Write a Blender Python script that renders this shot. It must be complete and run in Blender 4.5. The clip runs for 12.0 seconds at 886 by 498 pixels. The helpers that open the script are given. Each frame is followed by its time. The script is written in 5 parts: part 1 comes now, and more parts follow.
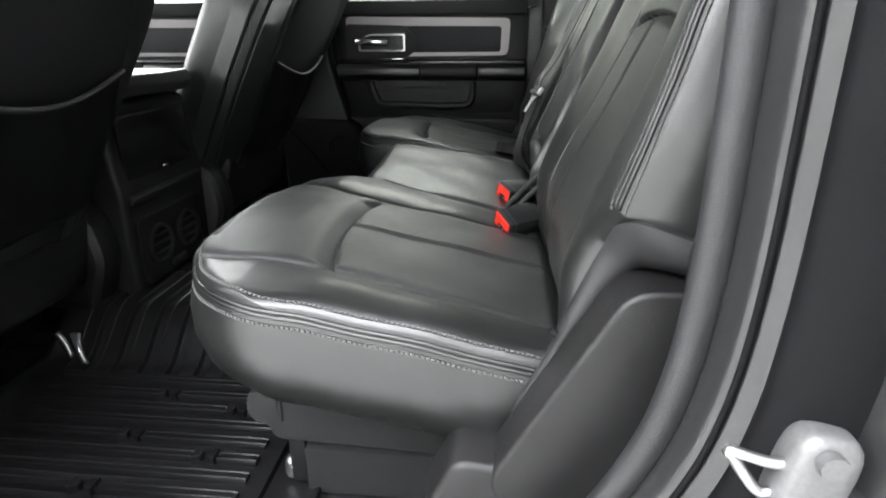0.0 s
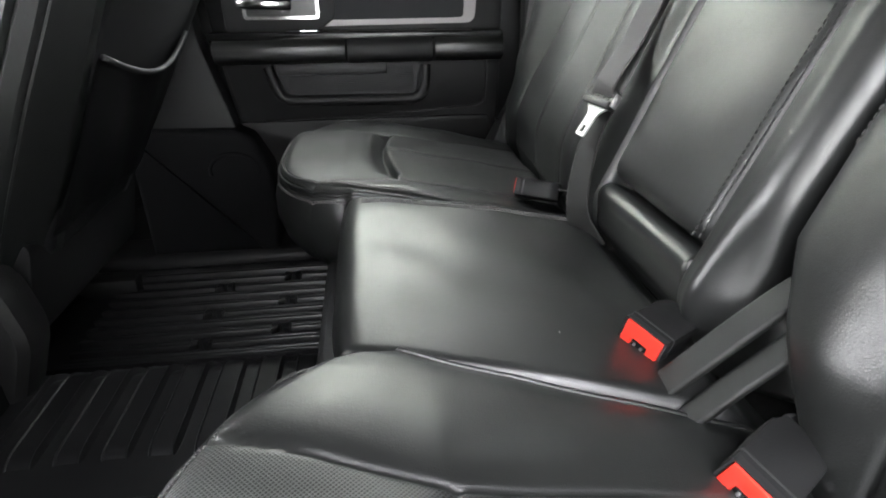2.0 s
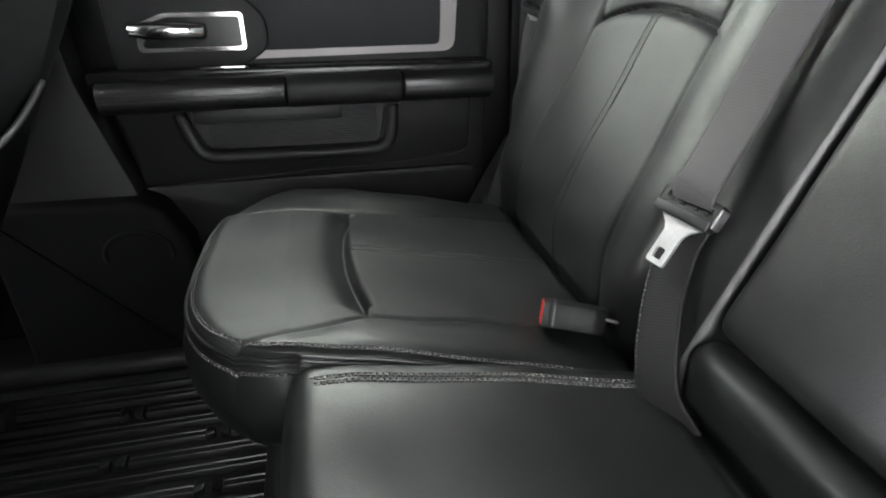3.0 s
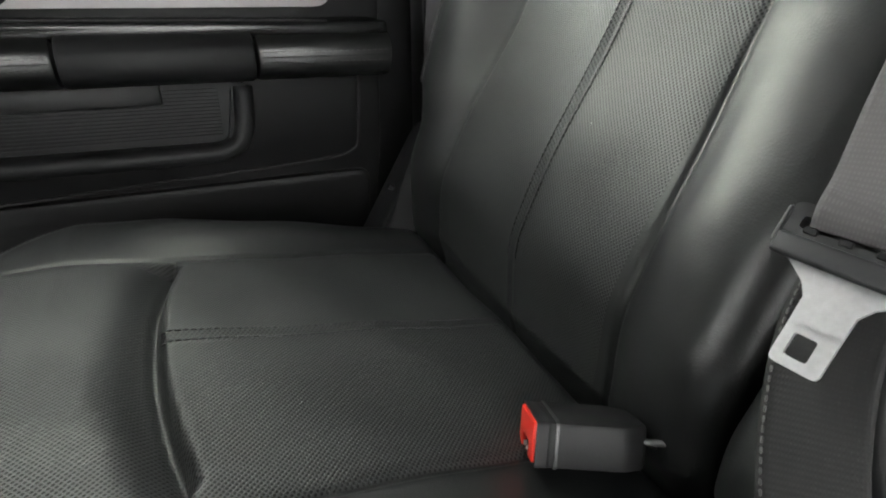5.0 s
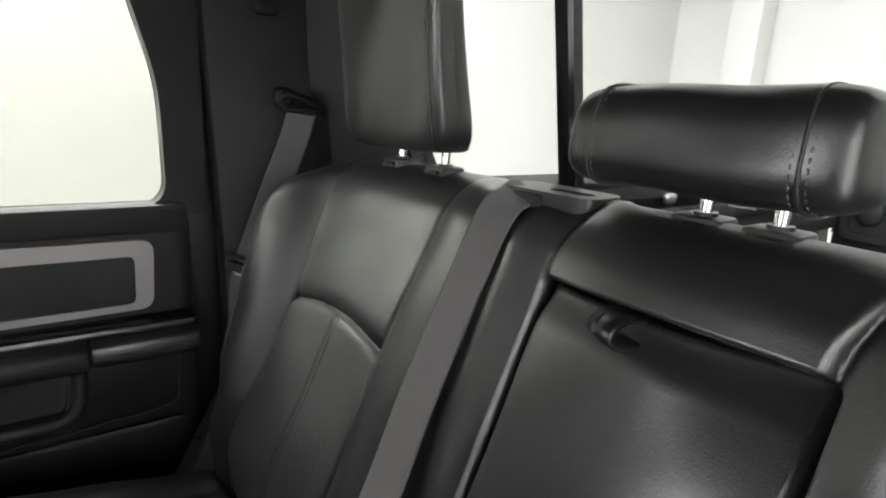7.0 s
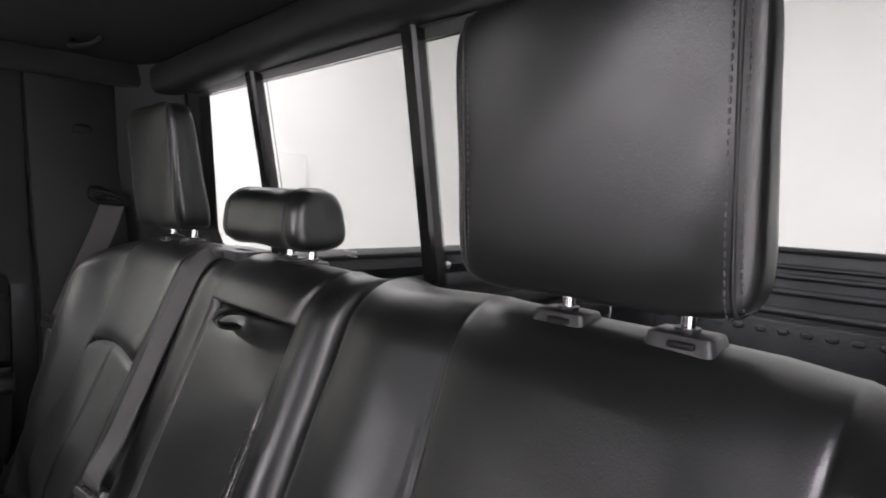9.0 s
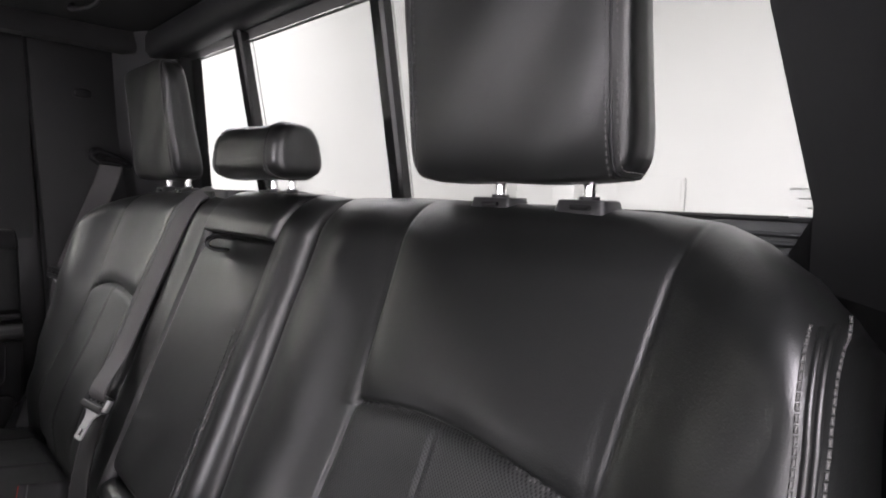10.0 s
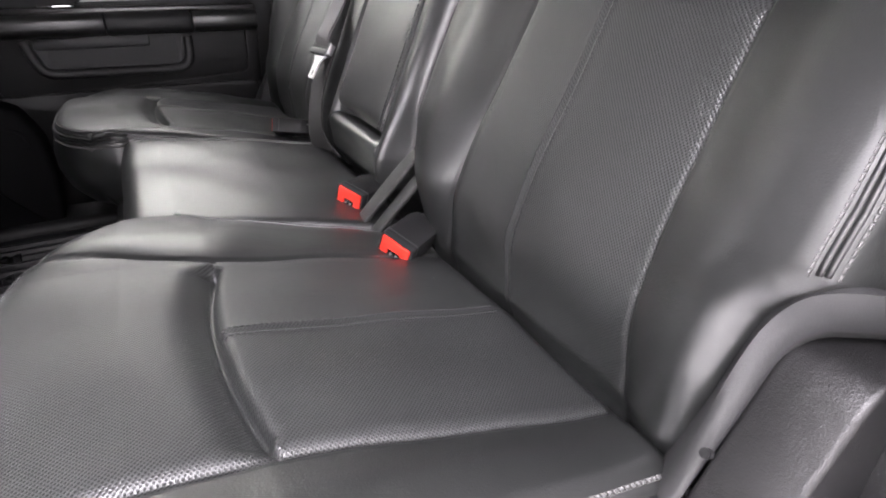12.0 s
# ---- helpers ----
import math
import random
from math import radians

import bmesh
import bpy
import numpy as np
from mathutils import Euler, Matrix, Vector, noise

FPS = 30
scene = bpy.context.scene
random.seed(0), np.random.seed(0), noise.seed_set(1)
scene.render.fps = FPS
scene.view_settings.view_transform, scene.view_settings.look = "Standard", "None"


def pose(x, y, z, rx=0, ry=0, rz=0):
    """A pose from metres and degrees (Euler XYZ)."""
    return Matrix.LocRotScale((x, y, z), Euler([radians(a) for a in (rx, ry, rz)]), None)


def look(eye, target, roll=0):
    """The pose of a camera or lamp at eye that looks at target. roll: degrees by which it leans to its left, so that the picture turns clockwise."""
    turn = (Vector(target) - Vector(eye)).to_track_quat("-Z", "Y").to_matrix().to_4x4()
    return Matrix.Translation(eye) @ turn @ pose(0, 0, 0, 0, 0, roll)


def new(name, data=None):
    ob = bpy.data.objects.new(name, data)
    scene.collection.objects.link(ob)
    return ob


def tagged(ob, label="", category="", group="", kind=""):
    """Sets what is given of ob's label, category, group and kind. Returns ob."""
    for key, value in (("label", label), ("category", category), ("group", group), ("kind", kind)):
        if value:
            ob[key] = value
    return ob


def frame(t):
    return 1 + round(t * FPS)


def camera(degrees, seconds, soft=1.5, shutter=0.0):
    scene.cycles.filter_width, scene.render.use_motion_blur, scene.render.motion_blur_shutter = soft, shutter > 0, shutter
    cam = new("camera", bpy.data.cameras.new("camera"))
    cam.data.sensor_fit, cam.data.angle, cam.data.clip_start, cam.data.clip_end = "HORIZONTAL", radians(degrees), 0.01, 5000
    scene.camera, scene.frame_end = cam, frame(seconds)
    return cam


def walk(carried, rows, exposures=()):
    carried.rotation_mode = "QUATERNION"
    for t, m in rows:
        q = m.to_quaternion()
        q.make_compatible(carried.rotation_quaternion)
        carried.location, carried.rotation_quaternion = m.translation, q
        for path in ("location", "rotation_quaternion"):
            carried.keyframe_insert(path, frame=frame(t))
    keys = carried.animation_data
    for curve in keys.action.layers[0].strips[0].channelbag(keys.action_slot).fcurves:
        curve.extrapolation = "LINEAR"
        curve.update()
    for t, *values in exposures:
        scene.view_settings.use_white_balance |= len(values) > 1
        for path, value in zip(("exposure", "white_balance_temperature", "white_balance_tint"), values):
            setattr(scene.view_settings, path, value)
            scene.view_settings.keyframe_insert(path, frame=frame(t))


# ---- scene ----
cam = camera(76.8, 12.0, soft=2.0)
PATH = [
    (0, (-0.179, -1.207, 0.712), (-0.365, 0.651, -0.004), -0.3),
    (0.5, (-0.274, -1.091, 0.696), (-0.449, 0.746, -0.076), -0.7),
    (1, (-0.334, -0.901, 0.689), (-0.411, 0.929, -0.114), -0.6),
    (1.5, (-0.38, -0.714, 0.701), (-0.334, 1.106, -0.126), -0.4),
    (2, (-0.414, -0.551, 0.736), (-0.182, 1.235, -0.133), -0.4),
    (2.5, (-0.404, -0.363, 0.773), (-0.066, 1.397, -0.114), -0.3),
    (2.7, (-0.408, -0.29, 0.779), (-0.053, 1.464, -0.115), -0.4),
    (4.3, (-0.383, 0.044, 0.725), (0.205, 1.73, -0.176), 1.8),
    (4.5, (-0.38, 0.067, 0.693), (0.243, 1.741, -0.207), 1.6),
    (5, (-0.348, 0.09, 0.691), (0.425, 1.703, -0.206), 1.8),
    (5.5, (-0.349, 0.073, 0.757), (0.573, 1.603, -0.143), 2.9),
    (6, (-0.341, 0.003, 0.866), (0.653, 1.504, -0.005), 3.2),
    (6.5, (-0.309, -0.098, 0.945), (0.751, 1.454, 0.261), 3.5),
    (7, (-0.301, -0.181, 1.0), (0.857, 1.377, 0.519), 3.2),
    (7.5, (-0.3, -0.279, 1.024), (0.971, 1.231, 0.703), 3.3),
    (7.7, (-0.3, -0.328, 1.036), (1.021, 1.152, 0.781), 3.6),
    (9.3, (-0.293, -0.73, 1.009), (1.134, 0.662, 0.842), 2.2),
    (9.5, (-0.306, -0.754, 0.999), (1.12, 0.637, 0.83), 2.1),
    (10, (-0.326, -0.783, 0.929), (1.097, 0.61, 0.742), 1.8),
    (10.5, (-0.322, -0.779, 0.861), (1.056, 0.631, 0.523), 1.5),
    (11, (-0.35, -0.803, 0.808), (0.923, 0.629, 0.236), 1.6),
    (11.5, (-0.378, -0.84, 0.751), (0.737, 0.656, 0.031), 1.5),
    (12, (-0.401, -0.878, 0.731), (0.425, 0.698, -0.182), 0.3),
]
walk(cam, [(t, look(eye, target, roll)) for t, eye, target, roll in PATH],
     exposures=[(0,2.1,6250,9),(0.6,2.6,6250,9),(1.5,2.9,6250,10),(2.5,2.85,6250,10),(4.4,2.6,6350,8),(5.0,2.8,6400,8),(5.5,2.95,6500,9),(6.2,3.0,6400,10),(6.9,2.45,6450,11),(7.4,1.6,6450,13),(9.5,1.8,6350,21),(10.5,1.95,6400,21),(11.0,2.45,6400,22),(11.5,2.7,6400,22),(12.0,2.8,6350,21)])

# ---- light: a white photo booth round the truck ----
world = bpy.data.worlds.new("world")
scene.world = world
world.use_nodes = True
world.node_tree.nodes["Background"].inputs[0].default_value = (0.9, 0.95, 1.0, 1)
world.node_tree.nodes["Background"].inputs[1].default_value = 0.05


def area(name, eye, target, sx, sy, watts, colour=(1, 1, 1)):
    """An unseen rectangular lamp, added at eye to shine at target."""
    data = bpy.data.lights.new(name, "AREA")
    data.shape, data.size, data.size_y, data.energy, data.color = "RECTANGLE", sx, sy, watts, colour
    ob = new(name, data)
    ob.matrix_world = look(eye, target)
    return tagged(ob, "unseen white lamp added in the booth to light the scene", "lamp", "booth lights")


# added lamp above the open doorway side, never in view
area("added_booth_lamp", (-2.0, -2.25, 2.80), (-2.0, -2.25, 0), 5.0, 1.8, 125, (1.0, 0.985, 1.0))
# added lamps beyond the far windows, for sheen on the leather
area("added_booth_lamp", (-1.5, 3.28, 2.30), (-1.5, 0.0, 0.8), 5.6, 0.8, 64, (1.0, 1.0, 0.97))
area("added_booth_lamp", (-0.8, 2.2, 2.90), (-0.8, 2.2, 0), 5.6, 1.5, 62, (1.0, 1.0, 0.97))
# small added lamp over the bed, for the rear booth wall
area("added_booth_lamp", (3.2, -0.4, 2.75), (3.2, -0.4, 0), 0.6, 4.0, 8, (1.0, 0.99, 0.99))
# added lamp ahead of the windscreen, brightens the backrests' front faces
area("added_booth_lamp", (-4.7, 0.7, 1.95), (0.0, 0.0, 0.8), 1.2, 4.4, 62, (1.0, 0.99, 0.99))
# weak added fill outside the open doorway
area("added_booth_lamp", (-0.4, -3.2, 1.7), (-0.4, 0.0, 0.75), 4.0, 1.6, 2.5, (1.0, 0.99, 1.0))

# ---- materials ----
def material(name, colour, rough=0.5, metal=0.0, grain=0.0, size=400.0, mottle=0.25, spec=0.5, coat=0.0, stains=6.0):
    """A procedural surface: base colour with mottling at two scales, roughness wear and a fine relief."""
    m = bpy.data.materials.new(name)
    m.use_nodes = True
    nt = m.node_tree
    bsdf = nt.nodes["Principled BSDF"]
    link = nt.links.new
    bsdf.inputs["Metallic"].default_value = metal
    bsdf.inputs["Specular IOR Level"].default_value = spec
    bsdf.inputs["Coat Weight"].default_value = coat
    co = nt.nodes.new("ShaderNodeTexCoord")
    big = nt.nodes.new("ShaderNodeTexNoise")
    big.inputs["Scale"].default_value = stains
    big.inputs["Detail"].default_value = 5
    fine = nt.nodes.new("ShaderNodeTexNoise")
    fine.inputs["Scale"].default_value = size
    fine.inputs["Detail"].default_value = 3
    link(co.outputs["Object"], big.inputs["Vector"])
    link(co.outputs["Object"], fine.inputs["Vector"])
    add = nt.nodes.new("ShaderNodeMath")
    add.operation = "MULTIPLY_ADD"
    add.inputs[1].default_value = 0.45
    link(fine.outputs["Fac"], add.inputs[0])
    link(big.outputs["Fac"], add.inputs[2])
    ramp = nt.nodes.new("ShaderNodeValToRGB")
    lo, hi = 1 - mottle, 1 + mottle
    ramp.color_ramp.elements[0].position, ramp.color_ramp.elements[1].position = 0.45, 1.0
    ramp.color_ramp.elements[0].color = (*[c * lo for c in colour], 1)
    ramp.color_ramp.elements[1].color = (*[min(1, c * hi) for c in colour], 1)
    link(add.outputs[0], ramp.inputs[0])
    link(ramp.outputs[0], bsdf.inputs["Base Color"])
    rr = nt.nodes.new("ShaderNodeMapRange")
    rr.inputs["From Min"].default_value, rr.inputs["From Max"].default_value = 0.45, 1.0
    rr.inputs["To Min"].default_value, rr.inputs["To Max"].default_value = rough - min(0.04, rough * 0.2), min(1, rough + 0.04)
    link(add.outputs[0], rr.inputs["Value"])
    link(rr.outputs[0], bsdf.inputs["Roughness"])
    if grain:
        vor = nt.nodes.new("ShaderNodeTexVoronoi")
        vor.feature = "DISTANCE_TO_EDGE"
        vor.inputs["Scale"].default_value = size
        link(co.outputs["Object"], vor.inputs["Vector"])
        bump = nt.nodes.new("ShaderNodeBump")
        bump.inputs["Strength"].default_value = grain
        bump.inputs["Distance"].default_value = 0.001
        mix = nt.nodes.new("ShaderNodeMath")
        mix.operation = "ADD"
        link(vor.outputs["Distance"], mix.inputs[0])
        link(fine.outputs["Fac"], mix.inputs[1])
        crease = nt.nodes.new("ShaderNodeTexNoise")
        crease.inputs["Scale"].default_value = 55
        crease.inputs["Detail"].default_value = 2
        both = nt.nodes.new("ShaderNodeMath")
        both.operation = "MULTIPLY_ADD"
        both.inputs[1].default_value = 2.2
        link(co.outputs["Object"], crease.inputs["Vector"])
        link(crease.outputs["Fac"], both.inputs[0])
        link(mix.outputs[0], both.inputs[2])
        link(both.outputs[0], bump.inputs["Height"])
        link(bump.outputs[0], bsdf.inputs["Normal"])
    return m


def perforated(m, pitch=0.0042, depth=0.6):
    """Adds diagonal rows of small slots with ridges between them, laid out by the surface's own metres."""
    nt = m.node_tree
    link = nt.links.new
    bsdf = nt.nodes["Principled BSDF"]
    uv = nt.nodes.new("ShaderNodeUVMap")
    turn = nt.nodes.new("ShaderNodeMapping")
    turn.inputs["Rotation"].default_value = (0, 0, radians(45))
    turn.inputs["Scale"].default_value = (1 / pitch, 1 / pitch, 0)
    link(uv.outputs[0], turn.inputs["Vector"])
    fr = nt.nodes.new("ShaderNodeVectorMath")
    fr.operation = "FRACTION"
    link(turn.outputs[0], fr.inputs[0])
    sub = nt.nodes.new("ShaderNodeVectorMath")
    sub.operation = "SUBTRACT"
    sub.inputs[1].default_value = (0.5, 0.5, 0)
    link(fr.outputs[0], sub.inputs[0])
    oval = nt.nodes.new("ShaderNodeVectorMath")
    oval.operation = "MULTIPLY"
    oval.inputs[1].default_value = (0.74, 1.0, 0)
    link(sub.outputs[0], oval.inputs[0])
    ln = nt.nodes.new("ShaderNodeVectorMath")
    ln.operation = "LENGTH"
    link(oval.outputs[0], ln.inputs[0])
    hole = nt.nodes.new("ShaderNodeMapRange")
    hole.inputs["From Min"].default_value, hole.inputs["From Max"].default_value = 0.16, 0.40
    link(ln.outputs["Value"], hole.inputs["Value"])
    old = bsdf.inputs["Base Color"].links[0].from_socket
    mul = nt.nodes.new("ShaderNodeMix")
    mul.data_type = "RGBA"
    mul.inputs[6].default_value = (0.009, 0.009, 0.009, 1)
    link(hole.outputs[0], mul.inputs[0])
    link(old, mul.inputs[7])
    link(mul.outputs[2], bsdf.inputs["Base Color"])
    gloss = nt.nodes.new("ShaderNodeMapRange")
    full = bsdf.inputs["Specular IOR Level"].default_value
    gloss.inputs["To Min"].default_value, gloss.inputs["To Max"].default_value = full * 0.35, full
    link(hole.outputs[0], gloss.inputs["Value"])
    link(gloss.outputs[0], bsdf.inputs["Specular IOR Level"])
    bump = nt.nodes.new("ShaderNodeBump")
    bump.inputs["Strength"].default_value = depth
    bump.inputs["Distance"].default_value = 0.0012
    link(hole.outputs[0], bump.inputs["Height"])
    if bsdf.inputs["Normal"].links:
        link(bsdf.inputs["Normal"].links[0].from_socket, bump.inputs["Normal"])
    link(bump.outputs[0], bsdf.inputs["Normal"])
    return m


LEATHER = material("black_leather", (0.0105, 0.0111, 0.0108), 0.345, grain=0.13, size=480, mottle=0.25, spec=0.85)
LEATHER_PERF = perforated(material("perforated_leather", (0.021, 0.0224, 0.0219), 0.36, grain=0.08, size=520, mottle=0.2, spec=1.1), 0.0024, 0.30)
BAND = material("soft_dark_band", (0.011, 0.0115, 0.011), 0.6, grain=0.1, size=700, spec=0.4)
GUIDE = material("satin_black_plastic", (0.03, 0.03, 0.031), 0.35, mottle=0.15)
WING = material("grey_vinyl", (0.019, 0.019, 0.0195), 0.55, grain=0.12, size=650)
VINYL = material("dark_vinyl", (0.014, 0.014, 0.015), 0.5, grain=0.12, size=650, spec=0.4)
PLASTIC = material("black_plastic", (0.008, 0.008, 0.0084), 0.5, grain=0.15, size=700, spec=0.3)
PLASTIC_SOFT = material("soft_black_plastic", (0.014, 0.014, 0.0148), 0.52, grain=0.15, size=800, spec=0.35)
SHIELD = material("grained_dark_plastic", (0.010, 0.0098, 0.0100), 0.40, grain=0.35, size=750, spec=0.45)
LID = material("smooth_lid", (0.05, 0.05, 0.05), 0.35, grain=0.05, size=600, spec=0.7)
GLOSS = material("gloss_black_plastic", (0.01, 0.01, 0.01), 0.2, mottle=0.1)
INSERT = material("charcoal_insert", (0.030, 0.031, 0.033), 0.6, grain=0.12, size=900, spec=0.3)
SILVER = material("silver_grey_trim", (0.30, 0.285, 0.285), 0.42, metal=0.35, size=900, mottle=0.1)
CHROME = material("chrome", (0.8, 0.8, 0.8), 0.1, metal=1.0, mottle=0.05)
STEEL = material("steel", (0.55, 0.55, 0.56), 0.36, metal=1.0, size=900, mottle=0.1)
RED = material("red_button", (0.75, 0.035, 0.02), 0.4, size=700, mottle=0.12)
THREAD = material("grey_thread", (0.088, 0.087, 0.085), 0.8, mottle=0.2)
ZINC = material("dull_zinc", (0.16, 0.16, 0.16), 0.5, metal=0.6, size=300, mottle=0.3)
EDGE_GLASS = material("glass_edge_reflection", (0.13, 0.14, 0.135), 0.3, mottle=0.15, size=200)
PRINT = material("pale_print", (0.42, 0.42, 0.41), 0.7)
BLADE = material("polished_steel", (0.72, 0.72, 0.73), 0.34, metal=0.72, grain=0.08, size=300, mottle=0.18)
THREAD_SEAM = material("black_thread", (0.030, 0.030, 0.031), 0.55, mottle=0.2)
THREAD_DARK = material("dark_thread", (0.022, 0.022, 0.023), 0.5, mottle=0.2)
RUBBER = material("black_rubber", (0.0075, 0.0075, 0.008), 0.34, grain=0.1, size=600, spec=0.42)
CARPET = material("black_carpet", (0.010, 0.010, 0.0105), 0.95, grain=1.0, size=900)
HEADLINER = material("dark_headliner", (0.014, 0.0135, 0.014), 0.9, grain=0.6, size=900)
FABRIC = material("dark_fabric", (0.016, 0.016, 0.017), 0.85, grain=0.7, size=900)
PAINT = material("grey_body_paint", (0.02, 0.02, 0.021), 0.35, metal=0.3, coat=0.8, mottle=0.08)
RUBBER_SMOOTH = material("smooth_black_rubber", (0.005, 0.005, 0.0055), 0.7, spec=0.1, mottle=0.3)
SEAL = material("rubber_seal", (0.02, 0.02, 0.021), 0.5, grain=0.2, size=500)
BEDLINER = material("bed_liner", (0.02, 0.021, 0.023), 0.5, grain=0.9, size=160, mottle=0.4)
BOOTH = material("white_booth_wall", (0.80, 0.80, 0.78), 0.6, grain=0.05, size=60, mottle=0.03, stains=1.5)
BOOTH_FLOOR = material("booth_floor", (0.62, 0.62, 0.61), 0.4, size=80, mottle=0.06)


def webbing_material(name, colour):
    """Woven belt: fine ribs along its length."""
    m = material(name, colour, 0.65, mottle=0.15, size=700, spec=0.3)
    nt = m.node_tree
    uv = nt.nodes.new("ShaderNodeUVMap")
    waves = []
    for axis, scale in (("X", 190), ("Y", 110)):
        wave = nt.nodes.new("ShaderNodeTexWave")
        wave.bands_direction = axis
        wave.inputs["Scale"].default_value = scale
        wave.inputs["Distortion"].default_value = 0.9
        nt.links.new(uv.outputs[0], wave.inputs["Vector"])
        waves.append(wave)
    weave = nt.nodes.new("ShaderNodeMath")
    weave.operation = "MULTIPLY"
    nt.links.new(waves[0].outputs["Fac"], weave.inputs[0])
    nt.links.new(waves[1].outputs["Fac"], weave.inputs[1])
    bsdf = nt.nodes["Principled BSDF"]
    tone = nt.nodes.new("ShaderNodeMix")
    tone.data_type = "RGBA"
    tone.inputs[6].default_value = (*[c * 0.88 for c in colour], 1)
    nt.links.new(weave.outputs[0], tone.inputs[0])
    nt.links.new(bsdf.inputs["Base Color"].links[0].from_socket, tone.inputs[7])
    nt.links.new(tone.outputs[2], bsdf.inputs["Base Color"])
    bump = nt.nodes.new("ShaderNodeBump")
    bump.inputs["Strength"].default_value = 0.25
    bump.inputs["Distance"].default_value = 0.0005
    nt.links.new(weave.outputs[0], bump.inputs["Height"])
    nt.links.new(bump.outputs[0], bsdf.inputs["Normal"])
    return m


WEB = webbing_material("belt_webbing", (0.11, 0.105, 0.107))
def glass(name, tint):
    m = bpy.data.materials.new(name)
    m.use_nodes = True
    b = m.node_tree.nodes["Principled BSDF"]
    b.inputs["Base Color"].default_value = (*tint, 1)
    b.inputs["Transmission Weight"].default_value = 1.0
    b.inputs["Roughness"].default_value = 0.0
    b.inputs["IOR"].default_value = 1.05
    return m


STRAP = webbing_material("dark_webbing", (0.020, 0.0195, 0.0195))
GLASS = glass("window_glass", (0.50, 0.512, 0.502))
GLASS_TINTED = glass("tinted_glass", (0.29, 0.30, 0.272))
GLASS_CLEAR = glass("clear_glass", (0.97, 0.98, 0.97))
LAMP = bpy.data.materials.new("lit_lens")
LAMP.use_nodes = True
LAMP.node_tree.nodes["Principled BSDF"].inputs["Emission Color"].default_value = (1, 1, 0.92, 1)
LAMP.node_tree.nodes["Principled BSDF"].inputs["Emission Strength"].default_value = 6.0


# ---- mesh tools ----
def finish(name, mesh, mats, parent, label="", smooth=True):
    for m in (mats if isinstance(mats, (list, tuple)) else [mats]):
        mesh.materials.append(m)
    if smooth:
        mesh.polygons.foreach_set("use_smooth", [True] * len(mesh.polygons))
    ob = new(name, mesh)
    ob.parent = parent
    return tagged(ob, label)


def part(name, bm, mats, parent=None, label="", smooth=True, sharp=40):
    """Links a bmesh as one mesh object under a thing or a part."""
    mesh = bpy.data.meshes.new(name)
    bmesh.ops.recalc_face_normals(bm, faces=bm.faces[:])
    bm.to_mesh(mesh)
    bm.free()
    ob = finish(name, mesh, mats, parent, label, smooth)
    if smooth and sharp:
        mesh.set_sharp_from_angle(angle=radians(sharp))
    return ob


def thing(name, label, category, group="", kind=""):
    return tagged(new(name), label, category, group, kind)


def rbox(x0, x1, y0, y1, z0, z1, r=0.004, seg=2, m=None):
    """A box with rounded edges, between these limits."""
    bm = bmesh.new()
    bmesh.ops.create_cube(bm, size=1)
    for v in bm.verts:
        v.co = Vector(((x0 + x1) / 2 + v.co.x * (x1 - x0), (y0 + y1) / 2 + v.co.y * (y1 - y0), (z0 + z1) / 2 + v.co.z * (z1 - z0)))
    r = min(r, 0.49 * min(abs(x1 - x0), abs(y1 - y0), abs(z1 - z0)))
    if r > 0:
        bmesh.ops.bevel(bm, geom=bm.edges[:], offset=r, segments=seg, affect="EDGES", profile=0.5)
    if m is not None:
        bmesh.ops.transform(bm, matrix=m, verts=bm.verts[:])
    return bm


def prism(outline, axis, a, b, r=0.004, seg=2):
    """An outline (pairs in the two other axes) drawn out along an axis from a to b, with rounded edges."""
    def put(p, c):
        q = list(p)
        q.insert("xyz".index(axis), c)
        return q
    bm = bmesh.new()
    lo = [bm.verts.new(put(p, a)) for p in outline]
    hi = [bm.verts.new(put(p, b)) for p in outline]
    n = len(outline)
    bm.faces.new(lo)
    bm.faces.new(hi[::-1])
    for i in range(n):
        bm.faces.new((lo[i], hi[i], hi[(i + 1) % n], lo[(i + 1) % n]))
    bmesh.ops.recalc_face_normals(bm, faces=bm.faces[:])
    if r > 0:
        rim = [e for e in bm.edges if (e.verts[0] in lo) == (e.verts[1] in lo)]
        bmesh.ops.bevel(bm, geom=rim, offset=r, segments=seg, affect="EDGES", profile=0.5)
    return bm


def rounded(points, r, n=5):
    """A closed outline with its corners rounded by r."""
    out = []
    k = len(points)
    for i in range(k):
        p, a, b = Vector(points[i]), Vector(points[i - 1]), Vector(points[(i + 1) % k])
        da, db = (a - p), (b - p)
        ra, rb = min(r, da.length * 0.49), min(r, db.length * 0.49)
        s, e = p + da.normalized() * ra, p + db.normalized() * rb
        for j in range(n + 1):
            t = j / n
            q = s * (1 - t) ** 2 + p * 2 * t * (1 - t) + e * t * t
            out.append((q.x, q.y))
    return out


def frame_bm(outer, inner, axis, a, b):
    """A flat ring between two outlines with as many corners each, drawn out along an axis."""
    def put(p, c):
        q = list(p)
        q.insert("xyz".index(axis), c)
        return q
    bm = bmesh.new()
    n = len(outer)
    rows = [[bm.verts.new(put(p, c)) for p in o] for o, c in ((outer, a), (outer, b), (inner, b), (inner, a))]
    for k in range(4):
        for i in range(n):
            j = (i + 1) % n
            bm.faces.new((rows[k][i], rows[k][j], rows[(k + 1) % 4][j], rows[(k + 1) % 4][i]))
    return bm


